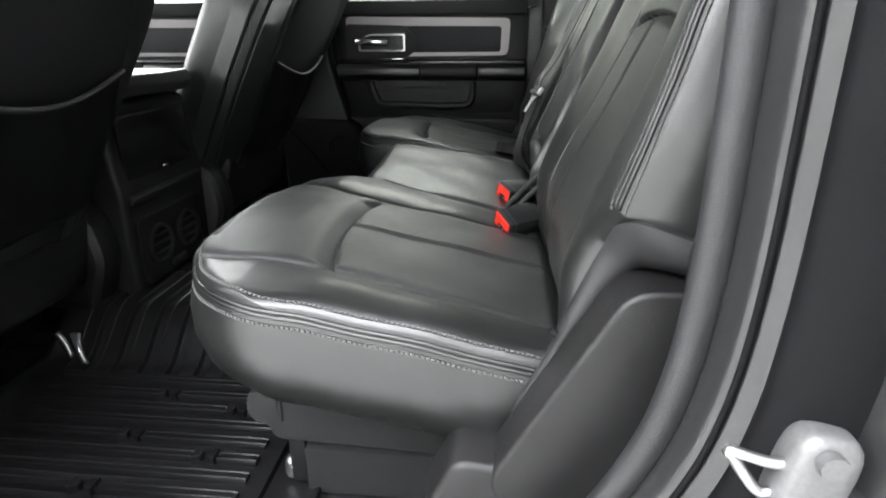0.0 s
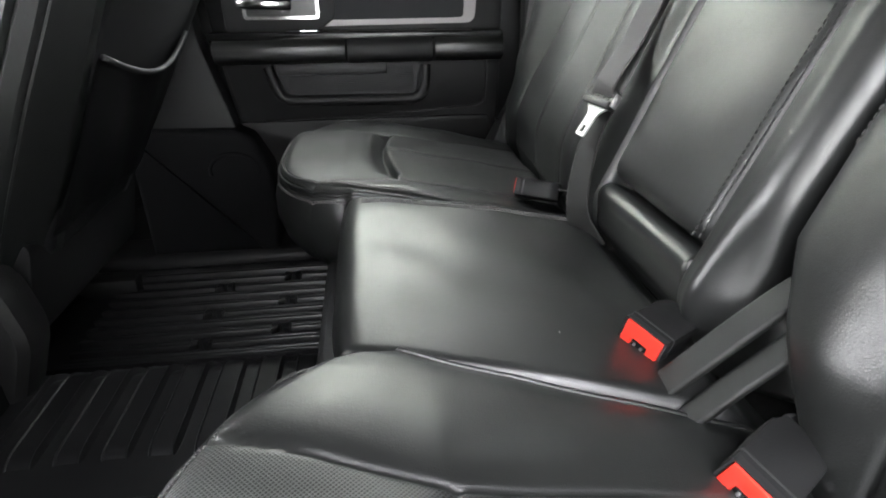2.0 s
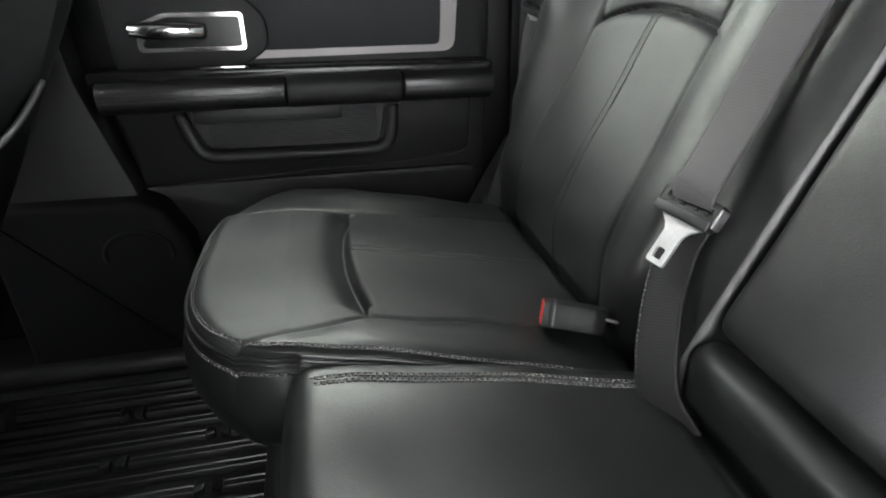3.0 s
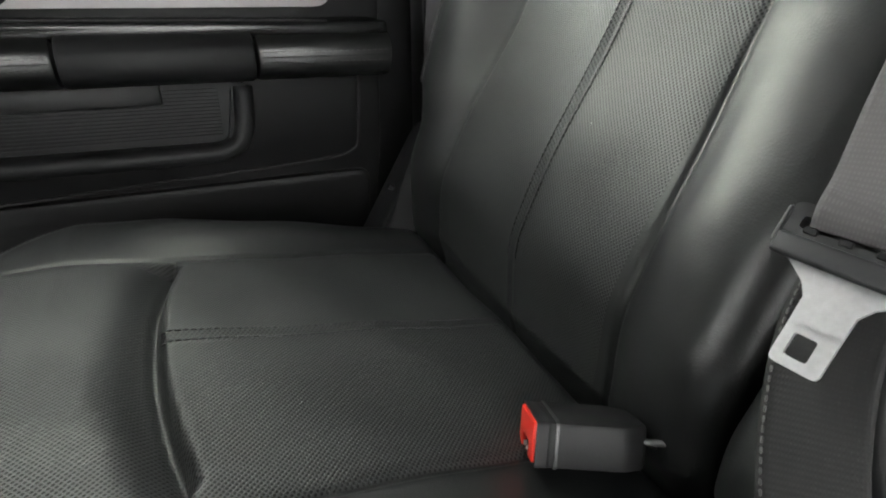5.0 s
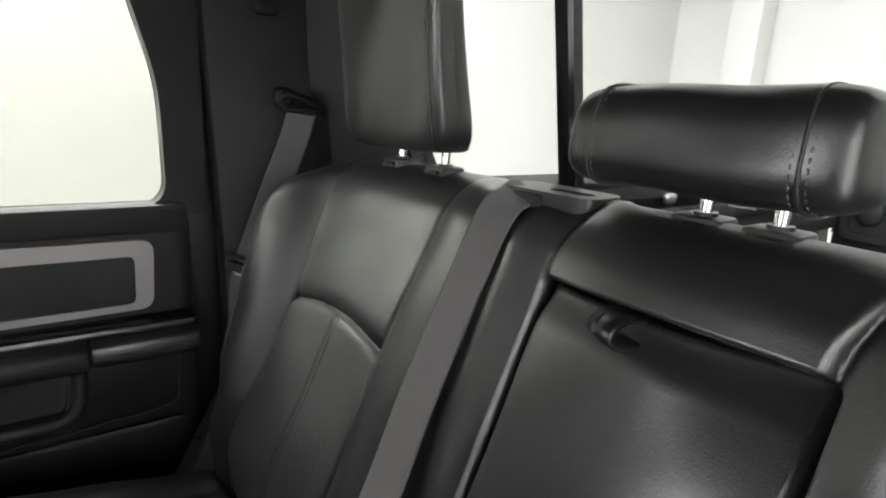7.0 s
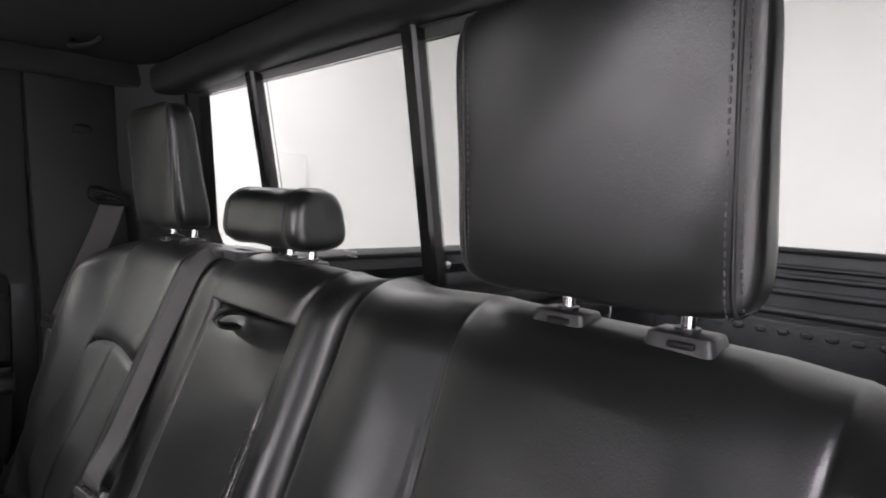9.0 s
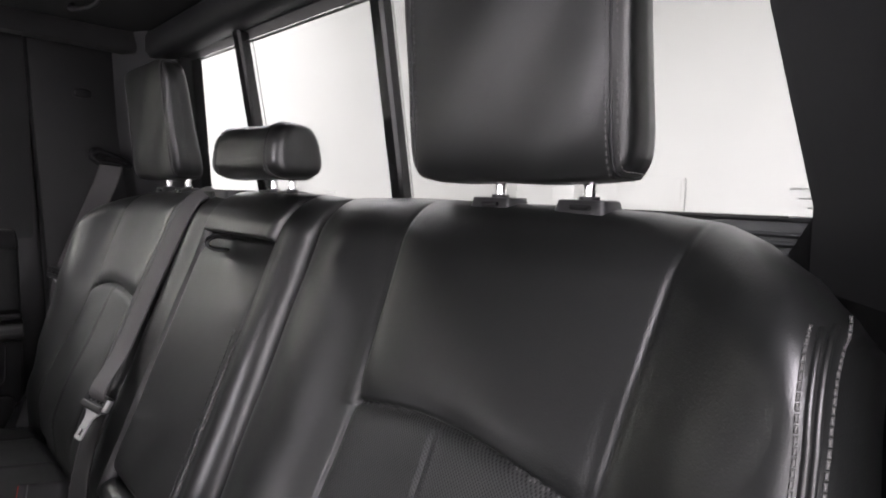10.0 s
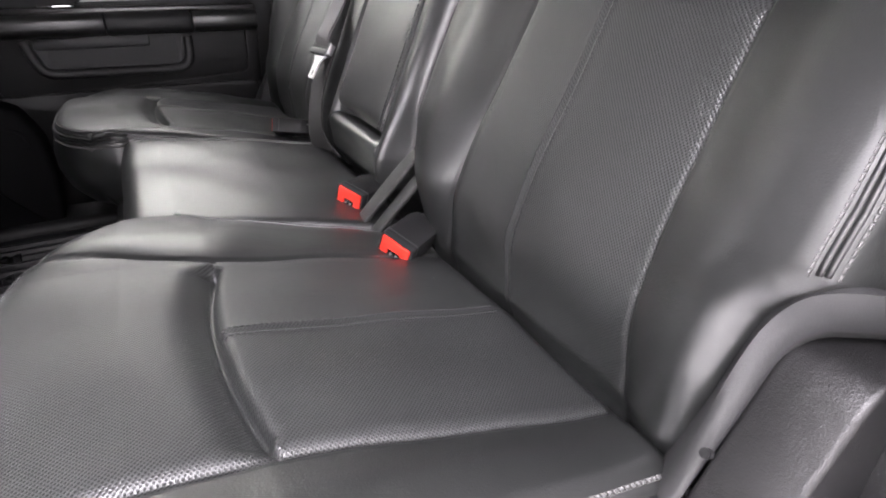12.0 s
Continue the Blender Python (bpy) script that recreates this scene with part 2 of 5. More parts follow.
def puff(sx, sy, sz, p=5.0, cuts=10, m=None, q=None):
    """A padded block: a cube swollen towards a rounded form; p sets how square it stays, q how square its ends along y."""
    q = q or p
    bm = bmesh.new()
    bmesh.ops.create_cube(bm, size=2)
    bmesh.ops.subdivide_edges(bm, edges=bm.edges[:], cuts=cuts, use_grid_fill=True)
    for v in bm.verts:
        k = ((abs(v.co.x) ** p + abs(v.co.z) ** p) ** (q / p) + abs(v.co.y) ** q) ** (1 / q)
        v.co = Vector((v.co.x / k * sx / 2, v.co.y / k * sy / 2, v.co.z / k * sz / 2))
    if m is not None:
        bmesh.ops.transform(bm, matrix=m, verts=bm.verts[:])
    return bm


def smooth_path(points, n=8):
    """A Catmull-Rom curve through the points."""
    P = [Vector(p) for p in points]
    P = [P[0] * 2 - P[1]] + P + [P[-1] * 2 - P[-2]]
    out = []
    for i in range(1, len(P) - 2):
        for j in range(n):
            t = j / n
            a, b, c, d = P[i - 1:i + 3]
            out.append(0.5 * (2 * b + (c - a) * t + (2 * a - 5 * b + 4 * c - d) * t * t + (3 * b - a - 3 * c + d) * t ** 3))
    return out + [P[-2]]


def sweep(points, section, up=(0, 0, 1), closed=False, caps=True):
    """Carries a closed section (pairs: sideways, upwards) along a path."""
    bm = bmesh.new()
    P = [Vector(p) for p in points]
    n = len(P)
    uvl = bm.loops.layers.uv.new("UVMap")
    rows, far = [], []
    run = 0.0
    for i in range(n):
        a = P[i - 1] if i or closed else P[0]
        b = P[(i + 1) % n] if i < n - 1 or closed else P[-1]
        t = (b - a).normalized()
        side = t.cross(Vector(up))
        if side.length < 1e-4:
            side = t.orthogonal()
        side.normalize()
        top = side.cross(t).normalized()
        rows.append([bm.verts.new(P[i] + side * u + top * w) for u, w in section])
        run += (P[i] - P[i - 1]).length if i else 0
        far.append(run)
    k = len(section)
    for i in range(n if closed else n - 1):
        j = (i + 1) % n
        for q in range(k):
            f = bm.faces.new((rows[i][q], rows[i][(q + 1) % k], rows[j][(q + 1) % k], rows[j][q]))
            for lp, (u, w) in zip(f.loops, ((section[q][0], far[i]), (section[(q + 1) % k][0], far[i]), (section[(q + 1) % k][0], far[j]), (section[q][0], far[j]))):
                lp[uvl].uv = (u, w)
    if caps and not closed:
        bm.faces.new(rows[0])
        bm.faces.new(rows[-1][::-1])
    return bm


def ring(r, n=8, flat=1.0):
    return [(r * math.cos(2 * math.pi * i / n), flat * r * math.sin(2 * math.pi * i / n)) for i in range(n)]


def flat_stitches(name, path, normals, parent, mat, length=0.0048, gap=0.0008, width=0.0042, high=0.0006, slant=0.10, label=""):
    """A row of flat, slightly slanted thread stitches lying on a surface, whose normals go with the path."""
    P = [Vector(p) for p in path]
    verts, faces = [], []
    want, run = 0.0, 0.0
    for a, b, n in zip(P, P[1:], normals):
        seg = (b - a).length
        if seg < 1e-6:
            continue
        t = (b - a) / seg
        side = t.cross(Vector(n)).normalized()
        up = side.cross(t)
        while want < run + seg:
            c = a + t * (want - run)
            k0 = len(verts)
            for p, h, r in ((-0.5, -1, 1.0), (-0.5, 0.4, 0.9), (-0.22, 1, 0.7), (0.22, 1, 0.7), (0.5, 0.4, 0.9), (0.5, -1, 1.0)):
                for q in (-0.5, 0.5):
                    verts.append(c + side * (q * width * r) + t * (p * length + q * slant * width * 2) + up * (h * high))
            for k in range(5):
                faces.append((k0 + 2 * k, k0 + 2 * k + 1, k0 + 2 * k + 3, k0 + 2 * k + 2))
            faces.append(tuple(k0 + 2 * k for k in range(5, -1, -1)))
            faces.append(tuple(k0 + 2 * k + 1 for k in range(6)))
            want += length + gap
        run += seg
    mesh = bpy.data.meshes.new(name)
    mesh.from_pydata([tuple(v) for v in verts], [], faces)
    ob = finish(name, mesh, mat, parent, label)
    ob["kind"] = "stuff"
    return ob


def stitches(name, path, parent, mat, length=0.0045, gap=0.0022, width=0.0013, label=""):
    """A row of small thread stitches along a path."""
    P = [Vector(p) for p in path]
    verts, faces = [], []
    want, run = 0.0, 0.0
    for a, b in zip(P, P[1:]):
        seg = (b - a).length
        if seg < 1e-6:
            continue
        t = (b - a) / seg
        s = t.orthogonal().normalized() * width
        u = t.cross(s).normalized() * width
        while want < run + seg:
            c = a + t * (want - run)
            base = len(verts)
            for k, q in ((-0.5, 0.5), (-0.3, 1.0), (0.3, 1.0), (0.5, 0.5)):
                for o in (s, u, -s, -u):
                    verts.append(c + t * (k * length) + o * q)
            for k in range(3):
                for q in range(4):
                    faces.append((base + k * 4 + q, base + k * 4 + (q + 1) % 4, base + k * 4 + 4 + (q + 1) % 4, base + k * 4 + 4 + q))
            faces.append((base, base + 1, base + 2, base + 3))
            faces.append((base + 15, base + 14, base + 13, base + 12))
            want += length + gap
        run += seg
    mesh = bpy.data.meshes.new(name)
    mesh.from_pydata([tuple(v) for v in verts], [], faces)
    ob = finish(name, mesh, mat, parent, label)
    ob["kind"] = "stuff"
    return ob


def cushion_mesh(name, top, uv, pick, rings, mats, parent, label="", lift=(0, 0, 1), cap=True):
    """A padded body: a top surface (rows, columns, 3) and a skirt that falls from its rim. rings: pairs (outwards, along -lift)."""
    nu, nv = top.shape[:2]
    verts = [tuple(p) for p in top.reshape(-1, 3)]
    uvv = [tuple(p) for p in uv.reshape(-1, 2)]
    faces, idx = [], []
    for i in range(nu - 1):
        for j in range(nv - 1):
            faces.append((i * nv + j, (i + 1) * nv + j, (i + 1) * nv + j + 1, i * nv + j + 1))
            idx.append(pick(i, j))
    loop = [i * nv for i in range(nu)] + [(nu - 1) * nv + j for j in range(1, nv)] + [i * nv + nv - 1 for i in range(nu - 2, -1, -1)] + [j for j in range(nv - 2, 0, -1)]
    n = len(loop)
    L = Vector(lift)
    rim = [Vector(verts[k]) for k in loop]
    mid = sum(rim, Vector()) / n
    outs = []
    for k in range(n):
        t = rim[(k + 3) % n] - rim[k - 3]
        o = t.cross(L)
        o = o - L * o.dot(L)
        o.normalize()
        if o.dot(rim[k] - mid) < 0:
            o = -o
        outs.append(o)
    for _ in range(3):
        outs = [(outs[k - 1] + outs[k] * 2 + outs[(k + 1) % n]).normalized() for k in range(n)]
    last = loop
    for out, drop in rings:
        base = len(verts)
        for k in range(n):
            p = rim[k] + outs[k] * out - L * drop
            verts.append(tuple(p))
            uvv.append((uvv[loop[k]][0] + drop, uvv[loop[k]][1]))
        ringv = list(range(base, base + n))
        for k in range(n):
            j = (k + 1) % n
            faces.append((last[k], last[j], ringv[j], ringv[k]))
            idx.append(0)
        last = ringv
    if cap:
        faces.append(tuple(last))
        idx.append(0)
    mesh = bpy.data.meshes.new(name)
    mesh.from_pydata(verts, [], faces)
    layer = mesh.uv_layers.new(name="UVMap")
    vi = np.zeros(len(mesh.loops), dtype=int)
    mesh.loops.foreach_get("vertex_index", vi)
    layer.data.foreach_set("uv", np.array(uvv)[vi].ravel())
    mesh.polygons.foreach_set("material_index", idx)
    bm = bmesh.new()
    bm.from_mesh(mesh)
    bmesh.ops.recalc_face_normals(bm, faces=bm.faces[:])
    bm.to_mesh(mesh)
    bm.free()
    ob = finish(name, mesh, mats, parent, label)
    rim_path = [[rim[k] + outs[k] * o - L * d for k in range(n)] for o, d in rings]
    return ob, rim_path


def dent(d, depth, width):
    """A seam's groove, by the distance from it."""
    return -depth * np.exp(-(d / width) ** 2)


def soft(x, a, b):
    t = np.clip((x - a) / (b - a), 0, 1)
    return t * t * (3 - 2 * t)


def roll_off(e, r):
    """How far a rounded edge of radius r has fallen at the distance e from the rim."""
    e = np.clip(e, 0, r)
    return r - np.sqrt(np.maximum(r * r - (r - e) ** 2, 0))

# ---- the cab: floor, doors, pillars, roof, rear window ----
def structure(name, bm, mats, label, category, smooth=True, sharp=40):
    return tagged(part(name, bm, mats, None, smooth=smooth, sharp=sharp), label, category, kind="structure")


structure("floor", rbox(-2.3, 0.35, -0.90, 0.90, 0.02, 0.085, 0.0), CARPET, "black carpeted cab floor", "floor", False)
structure("ceiling", rbox(-2.2, 0.24, -0.80, 0.80, 1.300, 1.34, 0.02, 3), HEADLINER, "dark grey fabric headliner", "ceiling")


def bar(name, pts, section, mat, label, up=(0, 0, 1), category="trim"):
    return structure(name, sweep(smooth_path(pts, 6), section, up=up), mat, label, category, sharp=50)


BOX = lambda a, b: [(-a, -b * 0.6), (-a * 0.7, -b), (a * 0.7, -b), (a, -b * 0.6), (a, b * 0.6), (a * 0.7, b), (-a * 0.7, b), (-a, b * 0.6)]


# rear wall with its window opening
def rear_wall():
    def at(y, z):
        return (0.25 - 0.18 * (z - 0.91), y, z)
    outer = [(-0.86, 0.10), (0.86, 0.10), (0.84, 0.80), (0.76, 1.32), (-0.76, 1.32), (-0.84, 0.80)]
    inner = [(-0.64, 0.86), (0.64, 0.86), (0.675, 0.93), (0.60, 1.235), (-0.60, 1.235), (-0.675, 0.93)]
    bm = bmesh.new()
    rows = []
    for loop, dx in ((outer, 0.0), (outer, 0.05), (inner, 0.05), (inner, 0.0)):
        rows.append([bm.verts.new(Vector(at(*p)) + Vector((dx, 0, 0))) for p in loop])
    for k in range(4):
        for i in range(6):
            bm.faces.new((rows[k][i], rows[k][(i + 1) % 6], rows[(k + 1) % 4][(i + 1) % 6], rows[(k + 1) % 4][i]))
    structure("wall_rear", bm, PLASTIC, "black rear wall of the cab below and around the window", "wall", False)
    # header trim over the window
    bar("trim", [(0.170, -0.66, 1.262), (0.165, 0, 1.268), (0.170, 0.66, 1.262)], BOX(0.035, 0.03), PLASTIC_SOFT, "dark grey trim over the rear window")
    win = tagged(new("window_1"), "wide rear cab window with a sliding middle pane", "window", kind="structure")
    for y0, y1 in ((-0.70, -0.1305), (-0.1295, 0.2945), (0.2955, 0.70)):
        bm = bmesh.new()
        q = [at(y0, 0.875), at(y1, 0.875), at(y1 if y1 < 0.6 else 0.63, 1.228), at(y0 if y0 > -0.6 else -0.63, 1.228)]
        f = [bm.verts.new(Vector(p) + Vector((0.022, 0, 0))) for p in q]
        g = [bm.verts.new(Vector(p) + Vector((0.026, 0, 0))) for p in q]
        bm.faces.new(f)
        bm.faces.new(g[::-1])
        for i in range(4):
            bm.faces.new((f[i], g[i], g[(i + 1) % 4], f[(i + 1) % 4]))
        pane = part("pane", bm, GLASS, win, "clear window glass", False)
        pane.visible_shadow = False
    for y in (-0.130, 0.295):
        part("divider", sweep([at(y, 0.86), at(y, 1.24)], BOX(0.014, 0.012), up=(1, 0, 0)), GLOSS, win, "slim black window divider")
        # glass edge, upper half only: the paler colour stands for its reflection
        part("glass_edge", sweep([Vector(at(y + 0.017, 1.02)) + Vector((0.006, 0, 0)), Vector(at(y + 0.017, 1.235)) + Vector((0.006, 0, 0))], BOX(0.0035, 0.006), up=(1, 0, 0)), EDGE_GLASS, win, "grey-green glass edge with its reflection in the colour")
    # small printed notes on the glass, too small to read
    for y0, z0, n, w in ((-0.680, 0.945, 4, 0.032), (0.075, 0.930, 2, 0.035)):
        for k in range(n):
            c = Vector(at(y0, z0 - k * 0.0085)) + Vector((0.020, 0, 0))
            part("printed_line", rbox(c.x, c.x + 0.0008, c.y, c.y + w * (1 - 0.22 * (k % 3)), c.z, c.z + 0.0014, 0), PRINT, win, "faint grey printed line")


rear_wall()


# side pillars beside the rear window and the roof rails
def pillar_c(s):
    o = rounded([(-0.045, 0.80), (-0.035, 0.40), (0.27, 0.40), (0.27, 0.92), (0.21, 1.31), (-0.07, 1.31)], 0.03, 4)
    if s < 0:
        o = rounded([(0.0, 0.80), (0.0, 0.12), (0.27, 0.12), (0.27, 0.92), (0.21, 1.31), (-0.03, 1.31)], 0.03, 4)
    structure("pillar", prism(o, "y", s * 0.800 if s < 0 else s * 0.815, s * 0.845 if s < 0 else s * 0.865, 0.008), PLASTIC, "black moulded rear pillar trim", "pillar")
    o = [(0.02, 1.30), (0.06, 0.86), (0.27, 0.86), (0.27, 1.30)]
    b = bmesh.new()
    lo = [b.verts.new(p) for p in ((0.13, s * 0.83, 0.84), (0.25, s * 0.672, 0.86), (0.24, s * 0.672, 0.93), (0.186, s * 0.60, 1.245), (0.186, s * 0.60, 1.31), (0.10, s * 0.80, 1.31))]
    hi = [b.verts.new(v.co + Vector((0.05, s * 0.05, 0))) for v in lo]
    b.faces.new(lo)
    b.faces.new(hi[::-1])
    for i in range(6):
        b.faces.new((lo[i], hi[i], hi[(i + 1) % 6], lo[(i + 1) % 6]))
    structure("pillar", b, PLASTIC_SOFT, "dark sloping pillar trim beside the rear window", "pillar", True)
    bar("trim", [(-2.1, s * 0.78, 1.285), (-0.9, s * 0.785, 1.290), (0.2, s * 0.76, 1.28)], BOX(0.03, 0.028), HEADLINER, "dark grey roof rail")


pillar_c(-1)
pillar_c(1)

# coat hook on the roof rail
hook = thing("coat_hook", "small black plastic coat hook on the headliner", "hook")
part("hook", sweep(smooth_path([(-0.02, 0.60, 1.298), (-0.028, 0.585, 1.285), (-0.02, 0.56, 1.280), (0.0, 0.535, 1.286), (0.01, 0.525, 1.298)], 6), ring(0.006, 8)), PLASTIC, hook, sharp=0)
cap = thing("pillar_cap", "small round black cap on the pillar trim", "cap")
part("cap", puff(0.04, 0.012, 0.022, 3, 5, pose(0.04, 0.812, 1.15)), PLASTIC, cap, sharp=0)


# ---- the far rear door, closed ----
def side_door(x0, x1, s, name, label, glazing):
    """A closed door seen from inside: lower panel, armrest, grey trim frame, handle, map pocket, window."""
    door = tagged(new(name), label, "door", kind="structure")
    Y = lambda d: s * (0.845 - d)
    o = rounded([(x0 + 0.06, 0.22), (x1 - 0.03, 0.22), (x1, 0.45), (x1, 0.818), (x0 - 0.02, 0.818), (x0, 0.60)], 0.03, 4)
    part("panel", prism(o, "y", Y(0.0), Y(-0.05), 0.006), PLASTIC, door)
    part("sill", prism(rounded([(x0 - 0.01, 0.775), (x1 - 0.005, 0.775), (x1 - 0.005, 0.822), (x0 - 0.01, 0.822)], 0.012, 4), "y", Y(0.012), Y(-0.05), 0.006), PLASTIC_SOFT, door, "padded black window sill")
    # window frame and glass
    xo = [(x0 - 0.06, 0.80), (x1 + 0.03, 0.80), (x1 + 0.03, 1.05), (x1 + 0.03, 1.285), (x0 - 0.06, 1.285)]
    xi = [(x0 + 0.01, 0.815), (x1 - 0.032, 0.815), (x1 - 0.035, 1.02), (x1 - 0.095, 1.242), (x0 + 0.01, 1.242)]
    part("window_frame", frame_bm(rounded(xo, 0.01, 6), rounded(xi, 0.05, 6), "y", Y(-0.005), Y(-0.045)), PLASTIC, door)
    pane = part("pane", prism(xi, "y", Y(-0.030), Y(-0.034), 0), glazing, door, "clear side window glass", False)
    pane.visible_shadow = False
    # grey trim frame with a charcoal inlay
    to = rounded([(x0 + 0.045, 0.640), (x1 - 0.066, 0.645), (x1 - 0.060, 0.764), (x0 + 0.030, 0.772)], 0.022, 5)
    ti = rounded([(x0 + 0.145, 0.654), (x1 - 0.092, 0.656), (x1 - 0.090, 0.738), (x0 + 0.145, 0.742)], 0.012, 5)
    part("trim_frame", frame_bm(to, ti, "y", Y(0.010), Y(-0.002)), SILVER, door, "satin silver-grey trim frame")
    part("inlay", prism(rounded([(x0 + 0.140, 0.645), (x1 - 0.088, 0.650), (x1 - 0.088, 0.742), (x0 + 0.140, 0.746)], 0.012, 5), "y", Y(0.006), Y(-0.004), 0.003), INSERT, door, "charcoal door inlay")
    # handle plate, bezel and lever
    hp = rounded([(x0 + 0.032, 0.630), (x0 + 0.235, 0.632), (x0 + 0.275, 0.66), (x0 + 0.275, 0.705), (x0 + 0.240, 0.742), (x0 + 0.032, 0.748)], 0.015, 4)
    part("handle_plate", prism(hp, "y", Y(0.016), Y(-0.002), 0.004), PLASTIC_SOFT, door)
    bo = rounded([(x0 + 0.075, 0.658), (x0 + 0.240, 0.658), (x0 + 0.240, 0.716), (x0 + 0.120, 0.716), (x0 + 0.075, 0.700)], 0.008, 4)
    bi = rounded([(x0 + 0.083, 0.664), (x0 + 0.234, 0.664), (x0 + 0.234, 0.710), (x0 + 0.122, 0.710), (x0 + 0.083, 0.696)], 0.006, 4)
    part("handle_cup", prism(bi, "y", Y(0.018), Y(0.004), 0), GLOSS, door, "gloss black handle cup")
    part("handle_bezel", frame_bm([p for p in bo], [p for p in bi], "y", Y(0.022), Y(0.012)), CHROME, door, "chrome bezel")
    part("handle", sweep(smooth_path([(x0 + 0.066, Y(0.022), 0.692), (x0 + 0.10, Y(0.036), 0.692), (x0 + 0.150, Y(0.034), 0.690), (x0 + 0.178, Y(0.024), 0.688)], 6), ring(0.012, 10, 0.55), up=(0, 1, 0)), CHROME, door, "chrome pull lever", sharp=0)
    # armrest in three lengths, with a strip of shadowed ledge above
    ledge = rounded([(x0 - 0.005, 0.612), (x1 - 0.005, 0.612), (x1 - 0.005, 0.632), (x0 - 0.005, 0.634)], 0.008, 3)
    part("ledge", prism(ledge, "y", Y(0.050), Y(-0.01), 0.006), GLOSS, door, "dark gloss ledge")
    xa, xb, xc, xd = x0 + 0.005, x0 + 0.296, x0 + 0.491, x1 - 0.005
    for a, b, mat, dep in ((xa, xb - 0.002, LEATHER, 0.064), (xb + 0.001, xc - 0.001, PLASTIC_SOFT, 0.070), (xc + 0.002, xd, LEATHER, 0.064)):
        bm = prism(rounded([(0.845 - dep, 0.578), (0.845 - dep, 0.608), (0.845 - dep + 0.02, 0.622), (0.86, 0.622), (0.86, 0.560), (0.845 - dep + 0.02, 0.566)], 0.012, 4), "x", a, b, 0.004)
        for v in bm.verts:
            v.co.y *= s
        arm = part("armrest", bm, mat, door, "padded black armrest")
        if mat is LEATHER:
            part("seam", rbox(a + 0.004, b - 0.004, min(s * (0.8446 - dep), s * (0.848 - dep)), max(s * (0.8446 - dep), s * (0.848 - dep)), 0.5932, 0.5948, 0.0003, 1), SEAL, arm)
            for z in (0.588, 0.600):
                stitches("stitching", [(q, s * (0.845 - dep - 0.0005), z) for q in np.linspace(a + 0.006, b - 0.006, 30)], arm, THREAD, 0.0045, 0.0025, 0.0008)
    sw = part("window_switch", rbox(x0 + 0.16, x0 + 0.24, min(Y(0.030), Y(0.046)), max(Y(0.030), Y(0.046)), 0.632, 0.637, 0.002), GLOSS, door)
    part("switch_rim", rbox(x0 + 0.165, x0 + 0.235, min(Y(0.047), Y(0.049)), max(Y(0.047), Y(0.049)), 0.633, 0.637, 0.001), CHROME, sw)
    # map pocket: raised rim, recess, dark mouth
    po = rounded([(x0 + 0.135, 0.475), (x1 - 0.190, 0.470), (x1 - 0.175, 0.562), (x0 + 0.098, 0.566)], 0.02, 5)
    pi = rounded([(x0 + 0.150, 0.490), (x1 - 0.208, 0.486), (x1 - 0.196, 0.560), (x0 + 0.118, 0.563)], 0.014, 5)
    part("pocket_rim", frame_bm(po, pi, "y", Y(0.020), Y(-0.01)), PLASTIC_SOFT, door)
    lip = smooth_path([(x0 + 0.112, Y(0.018), 0.558), (x0 + 0.130, Y(0.022), 0.505), (x0 + 0.150, Y(0.024), 0.484), (x0 + 0.20, Y(0.025), 0.480), (x1 - 0.25, Y(0.025), 0.477), (x1 - 0.205, Y(0.024), 0.482), (x1 - 0.188, Y(0.022), 0.505), (x1 - 0.184, Y(0.018), 0.556)], 6)
    part("pocket_lip", sweep(lip, ring(0.012, 10), up=(0, 1, 0)), PLASTIC_SOFT, door, "rounded lip of the map pocket", sharp=0)
    part("pocket", prism(pi, "y", Y(0.006), Y(-0.006), 0), VINYL, door)
    for k in range(14):
        z = 0.4945 + k * 0.0043
        part("pocket_rib", rbox(x0 + 0.155, x1 - 0.212, min(Y(0.0050), Y(0.0066)), max(Y(0.0050), Y(0.0066)), z, z + 0.0024, 0.0007, 1), VINYL, door)
    part("pocket_mouth", rbox(x0 + 0.13, x0 + 0.385, min(Y(0.0), Y(0.010)), max(Y(0.0), Y(0.010)), 0.535, 0.562, 0.004), SEAL, door)
    lo = rounded([(x0 + 0.035, 0.425), (x1 - 0.034, 0.452), (x1 - 0.030, 0.590), (x0 + 0.010, 0.590)], 0.022, 5)
    part("lower_panel", prism(lo, "y", Y(0.004), Y(-0.005), 0.003), PLASTIC, door)
    seam = smooth_path([(x0 + 0.05, Y(0.0055), 0.4275), (x1 - 0.20, Y(0.0055), 0.444), (x1 - 0.075, Y(0.0055), 0.4515), (x1 - 0.046, Y(0.0055), 0.458), (x1 - 0.036, Y(0.0055), 0.476), (x1 - 0.033, Y(0.0055), 0.560)], 6)
    part("panel_edge", sweep(seam, ring(0.0022, 8), up=(0, 1, 0)), PLASTIC_SOFT, door, "rolled edge of the door's lower panel", sharp=0)
    part("kick_panel", prism(rounded([(x0 + 0.06, 0.25), (x1 - 0.03, 0.25), (x1 - 0.02, 0.43), (x0 + 0.02, 0.43)], 0.02, 4), "y", Y(0.010), Y(-0.005), 0.005), PLASTIC, door)
    return door


side_door(-0.750, -0.090, 1, "door_1", "closed black rear door with grey trim, chrome handle and map pocket", GLASS_TINTED)
side_door(-1.95, -0.95, 1, "door_2", "closed black front door with grey trim beyond the front seats", GLASS_CLEAR)

